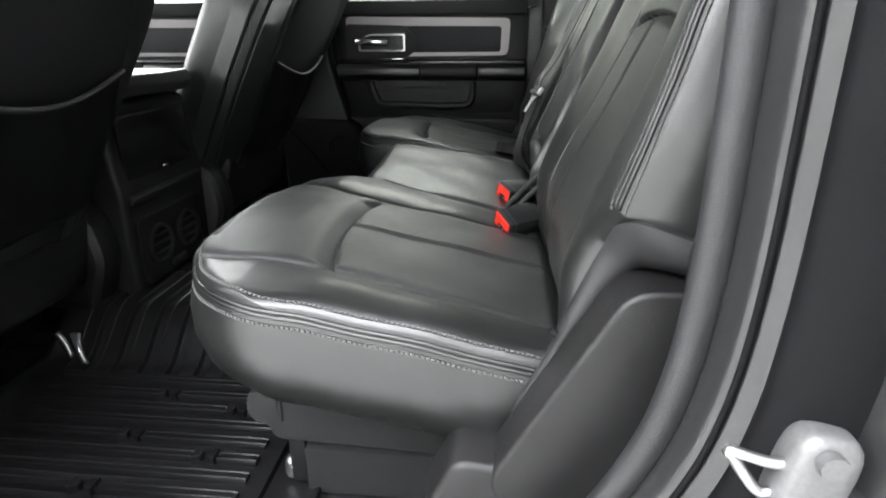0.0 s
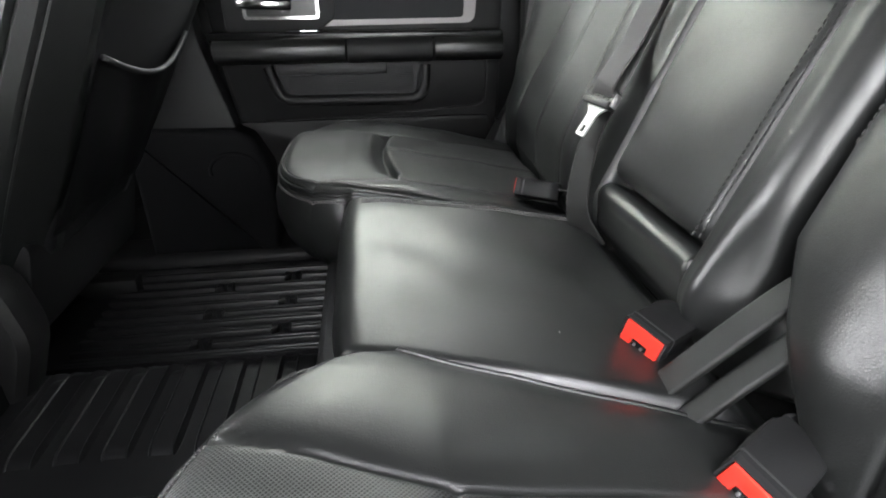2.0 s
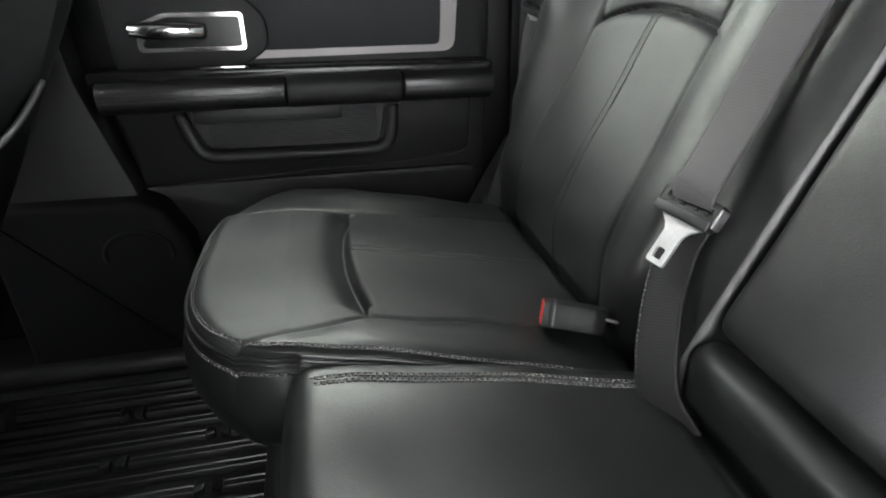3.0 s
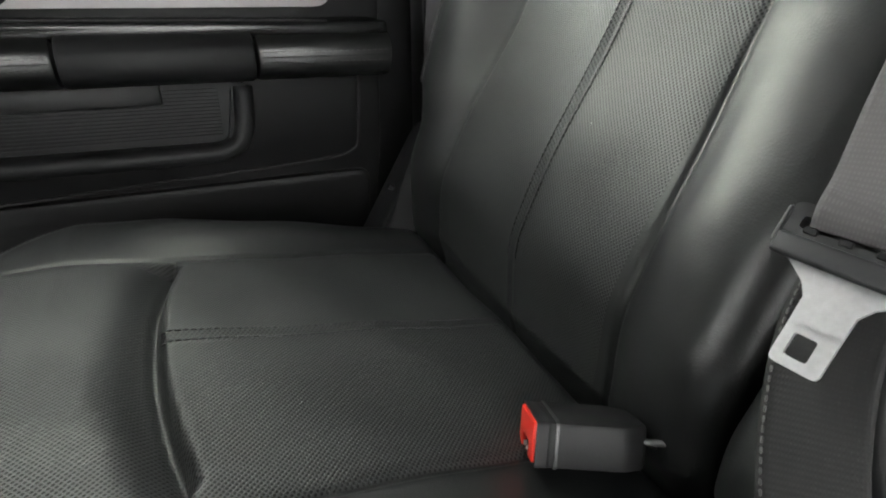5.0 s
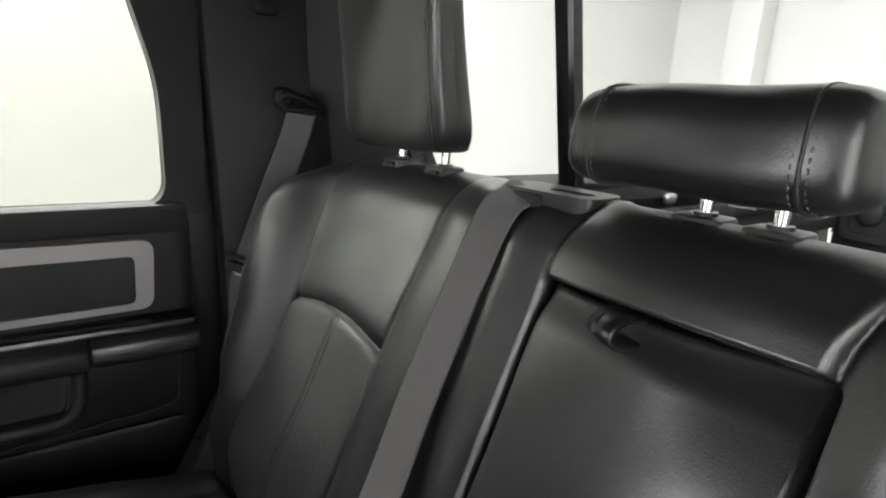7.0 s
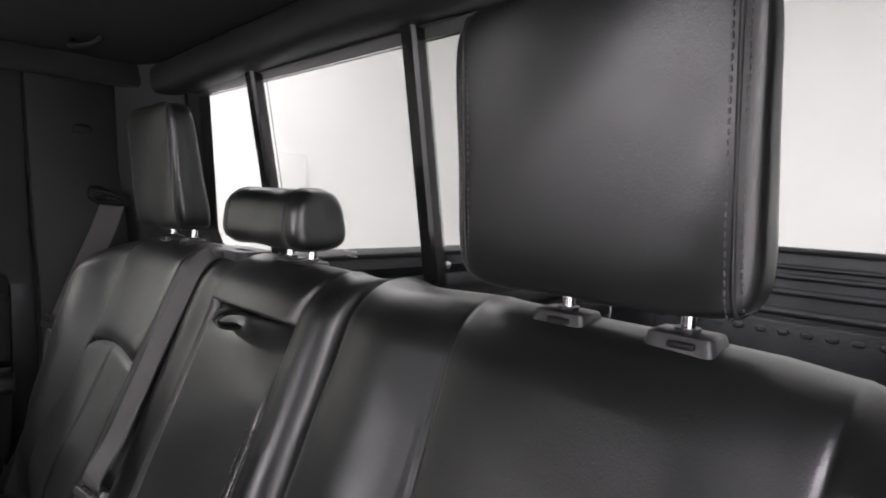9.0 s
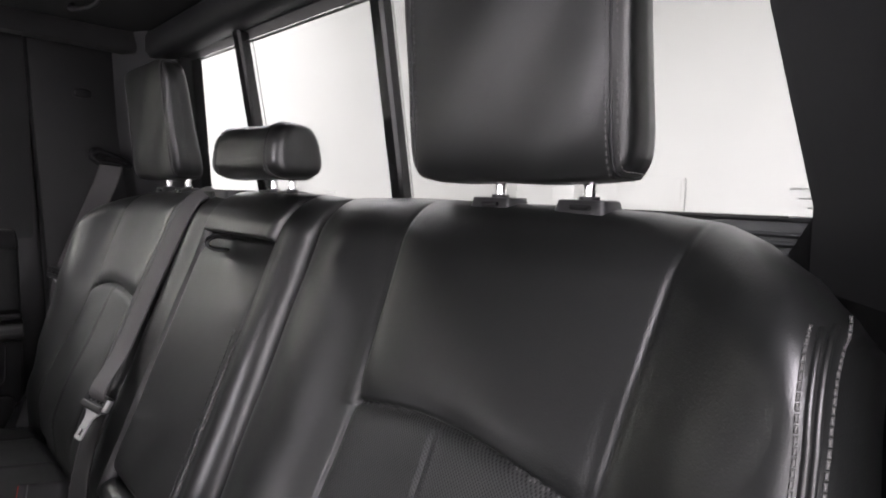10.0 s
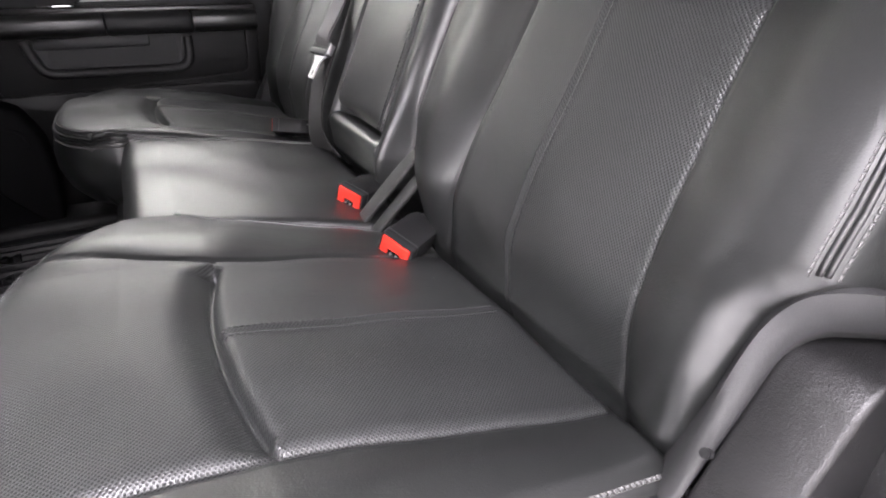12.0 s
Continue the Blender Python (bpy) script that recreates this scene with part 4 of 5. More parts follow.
def armrest_pad(nu=50, nv=90):
    """The folded-up middle armrest, with its rounded nose at the bottom."""
    u, v = np.meshgrid(np.linspace(0, 1, nu), np.linspace(0, 1, nv), indexing="ij")
    y = -0.080 + 0.228 * u
    z = 0.487 + (0.853 - 0.487) * v
    x = back_plane(z) - 0.002 - 0.006 * (1 - (2 * u - 1) ** 2) + 0.010 * soft(z, 0.82, 0.853)
    x = x + 0.016 * soft(z, 0.76, 0.85) * soft(y, 0.03, -0.07)
    x = x - 0.0012 * np.sin(y * 31 + z * 19) * np.sin(z * 27)
    x = x + roll_off(np.minimum(y + 0.080, 0.148 - y), 0.010) + roll_off(z - 0.487, 0.03)
    top = np.stack([x, y, z], -1)
    rings = [(0.002, 0.008), (0.003, 0.02), (0.0, 0.045)]
    ob, rim = cushion_mesh("armrest", top, np.stack([y, z], -1), lambda i, j: 0, rings, [LEATHER], REAR_SEAT, "smooth black leather armrest folded up", lift=Vector((-0.92, 0, 0.39)).normalized())
    zs = np.linspace(0.50, 0.74, 60)
    for dy in (0.006, 0.014):
        line = [(back_plane(c) - 0.004 + roll_off(np.array(dy), 0.016) - 0.002, -0.080 + dy, c) for c in zs]
        stitches("stitching", line, ob, THREAD_DARK, 0.005, 0.002, 0.0013)
    # lower panel under the armrest's nose
    y2, z2 = np.meshgrid(np.linspace(-0.082, 0.148, 40), np.linspace(0.375, 0.482, 30), indexing="ij")
    x2 = back_plane(z2) + 0.001 + 0.030 * soft(z2, 0.47, 0.385) + 0.04 * soft(z2, 0.425, 0.365) - 0.006 * soft(z2, 0.44, 0.475) + roll_off(0.482 - z2, 0.012)
    cushion_mesh("lower_panel", np.stack([x2, y2, z2], -1), np.stack([y2, z2], -1), lambda i, j: 0, [(0.001, 0.01), (0.0, 0.05)], [LEATHER], REAR_SEAT, lift=Vector((-0.92, 0, 0.39)).normalized())
    # pull strap: a wide leather band folded into a loop under the header
    loop = smooth_path([(0.080, 0.058, 0.850), (0.058, 0.058, 0.856), (0.040, 0.058, 0.858), (0.027, 0.058, 0.854), (0.0235, 0.058, 0.847), (0.030, 0.057, 0.841), (0.046, 0.056, 0.838), (0.075, 0.055, 0.838)], 6)
    band = [(-0.0018, -0.014), (0.0018, -0.014), (0.0024, 0.0), (0.0018, 0.014), (-0.0018, 0.014), (-0.0024, 0.0)]
    strap = part("pull_strap", sweep(loop, band, up=(0.30, 0.95, 0.05)), LEATHER, REAR_SEAT, "looped black leather pull strap", sharp=0)
    for dy in (-0.004, 0.005):
        part("fold", sweep([p + Vector((-0.0014, dy, 0.0012)) for p in loop[8:27]], ring(0.0011, 6)), LEATHER, strap, sharp=0)
    return ob


armrest_pad()


def belt_guide():
    """The plastic slot on top of the backrest, beside the place where the middle belt comes out."""
    o = rounded([(0.098, 0.140), (0.094, 0.262), (0.155, 0.270), (0.158, 0.145)], 0.02)
    i = rounded([(0.116, 0.158), (0.115, 0.208), (0.132, 0.210), (0.133, 0.160)], 0.007)
    part("belt_guide", frame_bm(o, i, "z", 0.906, 0.929), GUIDE, REAR_SEAT, "black plastic belt guide slot")
    part("belt_lip", rbox(0.092, 0.106, 0.196, 0.264, 0.905, 0.926, 0.005), PLASTIC, REAR_SEAT)


belt_guide()


def post_guides():
    for y, wide in ((-0.417, 0.062), (-0.520, 0.062), (0.405, 0.058), (0.511, 0.058), (-0.006, 0.052), (0.051, 0.052)):
        x, z = 0.130, 0.920
        bm = prism(rounded([(x - 0.024, y - wide / 2), (x + 0.024, y - wide / 2), (x + 0.024, y + wide / 2), (x - 0.024, y + wide / 2)], 0.010, 4), "z", z - 0.02, z + 0.010, 0.003)
        for v in bm.verts:
            if v.co.z > z:
                v.co.x = x + (v.co.x - x) * 0.74
                v.co.y = y + (v.co.y - y) * 0.80
        g = part("headrest_guide", bm, GUIDE, REAR_SEAT, "satin black plastic headrest guide")
        part("release_tab", rbox(x - 0.0245, x - 0.018, y - 0.014, y + 0.006, z + 0.001, z + 0.006, 0.002), PLASTIC, g)
        part("collar", sweep([(x + 0.001, y, z + 0.006), (x + 0.001, y, z + 0.013)], ring(0.0095, 14), up=(0, 1, 0)), GUIDE, g)


post_guides()


# ---- headrests ----
def headrest(y, width, z0, z1, front, back, top_front, top_back, posts, label, power=7.0, ends=8.0, seam=0.016):
    """A padded wedge, thick at its foot and thin at its top, with double stitching round both ends, on two posts."""
    root = thing("headrest", label, "headrest", "rear headrests")
    root.location = (0.130, y, z0)
    h = z1 - z0

    def shape(q):
        """From the unit block (x to the rear, y across, z up) to the leaning wedge."""
        k = (q.z + 1) / 2
        a, b = front + (top_front - front) * k, back + (top_back - back) * k
        taper = 1 - 0.05 * max(0.0, q.x) - 0.03 * k
        return Vector(((a + b) / 2 + (b - a) / 2 * q.x - 0.130, q.y * width / 2 * taper, h * k))

    def unit(q):
        k = ((abs(q.x) ** power + abs(q.z) ** power) ** (ends / power) + abs(q.y) ** ends) ** (1 / ends)
        return q / k
    bm = puff(2, 2, 2, power, 22, None, ends)
    for v in bm.verts:
        v.co = shape(v.co)
        v.co += Vector((0.0012 * math.sin(v.co.y * 40 + v.co.z * 30), 0, 0.0008 * math.sin(v.co.y * 55)))
    pad = part("pad", bm, LEATHER, root, sharp=0)

    def girth(off, n, side):
        yy = side * (1 - 2 * off / width)
        fall = (1 - abs(yy) ** ends) ** (1 / ends)
        line = []
        for i in range(n):
            a = 2 * math.pi * i / n
            c, q = math.cos(a), math.sin(a)
            g = (abs(c) ** power + abs(q) ** power) ** (1 / power)
            line.append(shape(Vector((1.012 * fall * c / g, yy, 1.006 * fall * q / g))))
        return line
    for side in (-1, 1):
        for off in (seam + 0.005, seam - 0.005):
            line = girth(off, 120, side)
            stitches("stitching", line + line[:1], pad, THREAD, 0.0042, 0.0022, 0.0009, "light grey thread stitching")
        part("seam", sweep(girth(seam, 80, side), ring(0.0016, 6), up=(0, 1, 0), closed=True), THREAD_DARK, pad, sharp=0)
    for py in posts:
        part("post", sweep([(0, py - y, -0.03), (0.003, py - y, 0.03)], ring(0.0058, 12), up=(0, 1, 0)), CHROME, root, "polished steel post")
    return root


headrest(-0.445, 0.264, 0.944, 1.188, 0.090, 0.166, 0.068, 0.122, (-0.417, -0.520), "tall black leather headrest with grey stitching on chrome posts")
headrest(0.492, 0.254, 0.946, 1.180, 0.090, 0.160, 0.070, 0.116, (0.405, 0.511), "tall black leather headrest with grey stitching on chrome posts")
headrest(0.045, 0.222, 0.947, 1.029, 0.064, 0.162, 0.074, 0.148, (-0.006, 0.051), "low black leather middle headrest on chrome posts", 3.2, 7.5, 0.030)


# ---- seat belts ----
def belt_section(w, t=0.0012):
    return [(-w / 2, -t), (-w / 2 + 0.003, -t * 1.2), (w / 2 - 0.003, -t * 1.2), (w / 2, -t), (w / 2, t), (w / 2 - 0.003, t * 1.2), (-w / 2 + 0.003, t * 1.2), (-w / 2, t)]


def belt_ribbon(name, points, parent, width=0.050, facing=(-1, 0, 0.3), label="", mat=None):
    return part(name, sweep(smooth_path(points, 10), belt_section(width), up=facing), mat or WEB, parent, label, sharp=0)


def latch_plate(parent, m, web=0.05):
    """A belt tongue: a plastic-covered slotted head and a bright steel blade with a square hole. Local: blade along -z, belt across x."""
    head = part("latch_plate", frame_bm(rounded([(-0.032, -0.014), (0.032, -0.014), (0.034, 0.012), (-0.034, 0.012)], 0.006, 4),
                                        rounded([(-0.027, 0.000), (0.027, 0.000), (0.027, 0.006), (-0.027, 0.006)], 0.002, 4), "y", -0.005, 0.005), GUIDE, parent, "satin black plastic belt latch plate")
    head.matrix_local = m
    part("lip", rbox(-0.033, 0.033, -0.009, -0.004, -0.015, -0.004, 0.0022, 3), GUIDE, head)
    part("edge_plate", rbox(-0.0355, -0.0325, -0.006, 0.005, -0.010, 0.009, 0.0015, 2), GUIDE, head)
    part("edge_plate", rbox(0.0325, 0.0355, -0.006, 0.005, -0.010, 0.009, 0.0015, 2), STEEL, head, "bright steel edge of the latch plate")
    for u in (-0.024, -0.009, 0.006, 0.018):
        part("tooth", rbox(u, u + 0.006, -0.0062, -0.0045, -0.002, 0.0015, 0.0006, 1), PLASTIC, head)
    blade = frame_bm(rounded([(-0.0110, -0.060), (0.0110, -0.060), (0.0110, -0.038), (-0.0110, -0.038)], 0.0035, 4), rounded([(-0.0062, -0.055), (0.0040, -0.055), (0.0040, -0.044), (-0.0062, -0.044)], 0.0015, 4), "y", -0.0014, 0.0014)
    root = prism([(-0.0110, -0.0415), (0.0110, -0.0415), (0.0112, -0.028), (0.0150, -0.022), (0.027, -0.013), (-0.027, -0.013), (-0.0150, -0.022), (-0.0112, -0.028)], "y", -0.0014, 0.0014, 0)
    tmp = bpy.data.meshes.new("blade_root")
    root.to_mesh(tmp)
    blade.from_mesh(tmp)
    root.free()
    part("blade", blade, BLADE, head, "bright steel belt blade")
    return head


MID_BELT = thing("seat_belt", "grey woven middle seat belt with steel tongue hanging down the backrest", "seat belt", "rear seat belts")
MX, MZ = Vector((0.230, -0.955, 0.150)), Vector((0.52, 0.08, 0.85)).normalized()
MY = MZ.cross(MX).normalized()
MX = MY.cross(MZ)
TONGUE = Matrix(((MX.x, MY.x, MZ.x, -0.0880), (MX.y, MY.y, MZ.y, 0.2085), (MX.z, MY.z, MZ.z, 0.5860), (0, 0, 0, 1)))
belt_ribbon("webbing", [(0.115, 0.230, 0.924), (0.094, 0.230, 0.921), (0.066, 0.230, 0.900), (0.026, 0.230, 0.82), (-0.018, 0.229, 0.725), (-0.052, 0.222, 0.655), TONGUE @ Vector((0, -0.0105, 0.028)), TONGUE @ Vector((0, -0.0085, 0.012)), TONGUE @ Vector((0, -0.002, 0.003))], MID_BELT, 0.046, facing=(-0.88, -0.18, 0.39))
# below the tongue the same belt takes the much darker STRAP colour
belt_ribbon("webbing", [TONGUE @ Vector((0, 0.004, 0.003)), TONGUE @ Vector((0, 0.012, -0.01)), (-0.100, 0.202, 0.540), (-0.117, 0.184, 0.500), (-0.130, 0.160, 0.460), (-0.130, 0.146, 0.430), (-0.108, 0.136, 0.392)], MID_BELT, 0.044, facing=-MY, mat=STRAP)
latch_plate(MID_BELT, TONGUE)
LOW = smooth_path([TONGUE @ Vector((0, 0.012, -0.01)), (-0.100, 0.202, 0.540), (-0.117, 0.184, 0.500), (-0.130, 0.160, 0.460), (-0.130, 0.146, 0.430)], 10)
EDGE = []
for a, b in zip(LOW, LOW[1:]):
    side = (b - a).normalized().cross(-MY).normalized()
    side = side if side.y > 0 else -side
    EDGE.append(a + side * 0.0195 - MY * 0.0022)
stitches("stitching", EDGE, MID_BELT, THREAD, 0.0034, 0.0014, 0.0007, "pale edge stitching")

FAR_BELT = thing("seat_belt", "grey woven shoulder belt hanging from the pillar", "seat belt", "rear seat belts")
belt_ribbon("webbing", [(0.098, 0.800, 0.985), (0.080, 0.800, 0.93), (0.035, 0.798, 0.82), (-0.005, 0.792, 0.722)], FAR_BELT, 0.050, facing=(-0.35, -0.9, 0.1))
belt_ribbon("webbing", [(-0.008, 0.792, 0.72), (-0.02, 0.79, 0.66), (-0.03, 0.78, 0.5), (-0.035, 0.775, 0.40)], FAR_BELT, 0.048, facing=(-0.6, -0.8, 0.0))
latch_plate(FAR_BELT, Matrix.Translation((-0.014, 0.785, 0.715)) @ pose(0, 0, 0, 12, 20, -35))
ringp = smooth_path([(0.055, 0.800, 1.000), (0.070, 0.795, 1.012), (0.100, 0.792, 1.004), (0.132, 0.795, 0.990), (0.134, 0.797, 0.978), (0.100, 0.796, 0.985), (0.060, 0.800, 0.988)], 6)
part("belt_anchor", sweep(ringp[:-1], ring(0.006, 8), up=(0, 1, 0), closed=True), PLASTIC, FAR_BELT, "black plastic belt anchor loop", sharp=0)
part("bolt_cover", puff(0.036, 0.02, 0.036, 3, 5, pose(0.066, 0.806, 1.006)), PLASTIC, FAR_BELT, sharp=0)


def buckle(eye, along, across, label, stalk=0.05):
    """A belt buckle: black case, red release button at its mouth, short stalk. Local: mouth towards -x, width along y."""
    root = thing("belt_buckle", label, "seat belt buckle", "belt buckles")
    X = Vector(along).normalized()
    Y = (Vector(across) - X * Vector(across).dot(X)).normalized()
    Z = X.cross(Y)
    root.matrix_world = Matrix(((X.x, Y.x, Z.x, eye[0]), (X.y, Y.y, Z.y, eye[1]), (X.z, Y.z, Z.z, eye[2]), (0, 0, 0, 1)))
    part("case", prism(rounded([(0.004, -0.0235), (0.055, -0.0235), (0.070, -0.017), (0.070, 0.017), (0.055, 0.0235), (0.004, 0.0235)], 0.004, 3), "z", -0.0145, 0.0145, 0.003), PLASTIC, root)
    outline = rounded([(-0.0205, -0.0125), (-0.009, -0.0125), (-0.009, -0.003), (0.009, -0.003), (0.009, -0.0125), (0.0205, -0.0125), (0.0205, 0.0125), (-0.0205, 0.0125)], 0.0015, 2)
    part("button", prism(outline, "x", -0.003, 0.008, 0.0012), RED, root, "bright red release button")
    part("rim", frame_bm(rounded([(-0.0235, -0.0145), (0.0235, -0.0145), (0.0235, 0.0145), (-0.0235, 0.0145)], 0.003, 3), rounded([(-0.0212, -0.0130), (0.0212, -0.0130), (0.0212, 0.0130), (-0.0212, 0.0130)], 0.002, 3), "x", -0.001, 0.006), PLASTIC_SOFT, root)
    part("slot", rbox(-0.001, 0.006, -0.0085, 0.0085, -0.0120, -0.0045, 0.001), GLOSS, root)
    for y in (-0.005, 0.003):
        part("spring", rbox(-0.003, 0.002, y, y + 0.0025, -0.010, -0.007, 0.0005), STEEL, root)
    part("stalk", sweep(smooth_path([(0.075, 0, 0), (0.066 + stalk * 0.5, 0, -0.006), (0.066 + stalk, 0, -0.02)], 4), ring(0.010, 10, 0.35)), STRAP, root)
    part("wire_loop", sweep(smooth_path([(0.066, -0.016, 0.004), (0.080, -0.015, 0.003), (0.091, -0.007, 0.0), (0.091, 0.007, 0.0), (0.080, 0.015, 0.003), (0.066, 0.016, 0.004)], 5), ring(0.0022, 8)), ZINC, root, "dull wire loop", sharp=0)
    part("case_joint", frame_bm(rounded([(-0.0240, -0.0150), (0.0240, -0.0150), (0.0240, 0.0150), (-0.0240, 0.0150)], 0.003, 3), rounded([(-0.0225, -0.0135), (0.0225, -0.0135), (0.0225, 0.0135), (-0.0225, 0.0135)], 0.002, 3), "x", 0.0105, 0.0125), GUIDE, root)
    return root


buckle((-0.168, -0.306, 0.414), (0.85, 0.5, 0.08), (-0.5, 0.78, 0.37), "black belt buckle with red button lying on the cushion, mouth forward")
buckle((-0.166, -0.131, 0.420), (0.85, 0.5, -0.05), (-0.40, 0.84, 0.22), "black belt buckle with red button beside the cushion gap")
buckle((-0.176, 0.309, 0.424), (0.905, -0.42, -0.06), (0.356, 0.829, -0.43), "black belt buckle with red button lying on its side")


def gap_straps():
    """Two flat black straps that rise between the cushions beside the buckles."""
    root = thing("buckle_strap", "flat black straps running up between the seat cushions", "strap")
    for width, pts in ((0.030, [(-0.190, -0.172, 0.372), (-0.150, -0.179, 0.418), (-0.110, -0.186, 0.464), (-0.072, -0.190, 0.500), (-0.030, -0.194, 0.528)]),
                       (0.024, [(-0.190, -0.212, 0.362), (-0.150, -0.216, 0.408), (-0.110, -0.221, 0.452), (-0.076, -0.226, 0.486), (-0.035, -0.230, 0.512)])):
        part("webbing", sweep(smooth_path(pts, 6), belt_section(width, 0.003), up=(-0.92, 0.1, 0.39)), BAND, root, sharp=0)


gap_straps()


# ---- seat base under the cushions ----
def seat_base():
    root = thing("bench_riser", "black fabric-covered riser under the rear bench", "riser")
    part("skirt", prism(rounded([(-0.478, 0.182), (-0.505, 0.245), (-0.49, 0.33), (-0.03, 0.30), (-0.05, 0.172), (-0.25, 0.172)], 0.012), "y", -0.60, 0.60, 0.012), FABRIC, root, "sagging dark fabric skirt")
    part("skirt_fold", prism(rounded([(-0.500, 0.215), (-0.512, 0.235), (-0.506, 0.262), (-0.46, 0.28), (-0.46, 0.215)], 0.008), "y", -0.605, 0.605, 0.006), FABRIC, root, "folded edge of the fabric skirt")
    part("storage_box", rbox(-0.44, 0.0, -0.60, 0.60, 0.09, 0.172, 0.01), CARPET, root, "black carpeted box")
    for y in (-0.575, 0.0, 0.575):
        part("leg", rbox(-0.465, -0.44, y - 0.012, y + 0.012, 0.10, 0.18, 0.004), PLASTIC, root)
        part("foot", puff(0.03, 0.022, 0.04, 3, 4, pose(-0.462, y, 0.118)), STEEL, root, sharp=0)


seat_base()


def cup_holder():
    """A round cup holder on a short bracket in front of the riser."""
    root = thing("cup_holder", "black plastic cup holder with a satin ring before the bench", "cup holder")
    cx, cy, z = -0.503, -0.004, 0.282
    turn = np.linspace(0, 2 * math.pi, 37)[:-1]
    disc = lambda r: [(cx + r * math.cos(a), cy + r * math.sin(a)) for a in turn]
    part("cup", frame_bm(disc(0.050), disc(0.0435), "z", 0.200, z - 0.002), PLASTIC, root)
    part("base", prism(disc(0.049), "z", 0.196, 0.204, 0.002), PLASTIC, root)
    part("ring", frame_bm(disc(0.060), disc(0.0425), "z", z - 0.008, z), GUIDE, root, "satin black ring")
    part("bead", sweep([(cx + 0.0445 * math.cos(a), cy + 0.0445 * math.sin(a), z + 0.0005) for a in turn], ring(0.0022, 6), closed=True), GUIDE, root, sharp=0)
    part("bracket", rbox(-0.500, -0.46, cy - 0.055, cy + 0.055, 0.215, z - 0.010, 0.006), PLASTIC, root)


cup_holder()


def side_bolster(s):
    """The plastic shield beside the bench end, and the vinyl wing that hugs the backrest's lower corner."""
    root = thing("seat_side_shield", "black moulded plastic shield beside the bench end", "trim panel", "seat side shields")
    o = rounded([(-0.180, 0.300), (-0.166, 0.330), (-0.066, 0.512), (0.085, 0.512), (0.085, 0.20), (-0.14, 0.20)], 0.022, 6)
    part("shell", prism(o, "y", s * 0.719, s * 0.776, 0.005, 3), SHIELD, root)
    part("push_pin", sweep([(-0.118, s * 0.722, 0.440), (-0.124, s * 0.722, 0.444)], ring(0.0038, 10), up=(0, 1, 0)), PLASTIC, root, "small round push pin")
    o = rounded([(-0.262, 0.10), (-0.246, 0.250), (-0.215, 0.316), (-0.160, 0.312), (0.05, 0.27), (0.05, 0.10)], 0.018, 5)
    part("foot_cover", prism(o, "y", s * 0.690, s * 0.768, 0.008, 3), SHIELD, root)
    # the wing: a padded band from the foot cover up round the backrest's lower corner and back along it
    inner = smooth_path([(-0.185, 0.690, 0.275), (-0.162, 0.694, 0.325), (-0.128, 0.700, 0.395), (-0.113, 0.706, 0.445), (-0.092, 0.708, 0.500), (-0.080, 0.714, 0.532), (-0.074, 0.729, 0.555), (-0.058, 0.750, 0.563), (-0.026, 0.762, 0.556), (0.025, 0.766, 0.540), (0.11, 0.766, 0.518)], 5)
    outer = smooth_path([(-0.172, 0.717, 0.270), (-0.158, 0.717, 0.335), (-0.124, 0.717, 0.402), (-0.095, 0.720, 0.455), (-0.077, 0.721, 0.487), (-0.062, 0.723, 0.506), (-0.048, 0.731, 0.517), (-0.029, 0.744, 0.519), (-0.002, 0.756, 0.517), (0.05, 0.760, 0.515), (0.11, 0.760, 0.512)], 5)
    bm = bmesh.new()
    rows = []
    for p, q in zip(inner, outer):
        out = Vector((-0.80, 0.60, 0.0)).lerp(Vector((0, 1, 0)), float(soft(np.array(p.x), -0.09, -0.03)))
        line = [p - out * 0.030, p, p.lerp(q, 0.25) + out * 0.004, p.lerp(q, 0.5) + out * 0.005, p.lerp(q, 0.75) + out * 0.004, q, q - out * 0.030]
        rows.append([bm.verts.new((v.x, s * v.y, v.z)) for v in line])
    for a, b in zip(rows, rows[1:]):
        for k in range(7):
            bm.faces.new((a[k], a[(k + 1) % 7], b[(k + 1) % 7], b[k]))
    bm.faces.new(rows[0])
    bm.faces.new(rows[-1][::-1])
    part("wing", bm, WING if s < 0 else PLASTIC, root, "soft vinyl band round the backrest's lower corner", sharp=60)
    return root


side_bolster(-1)
side_bolster(1)

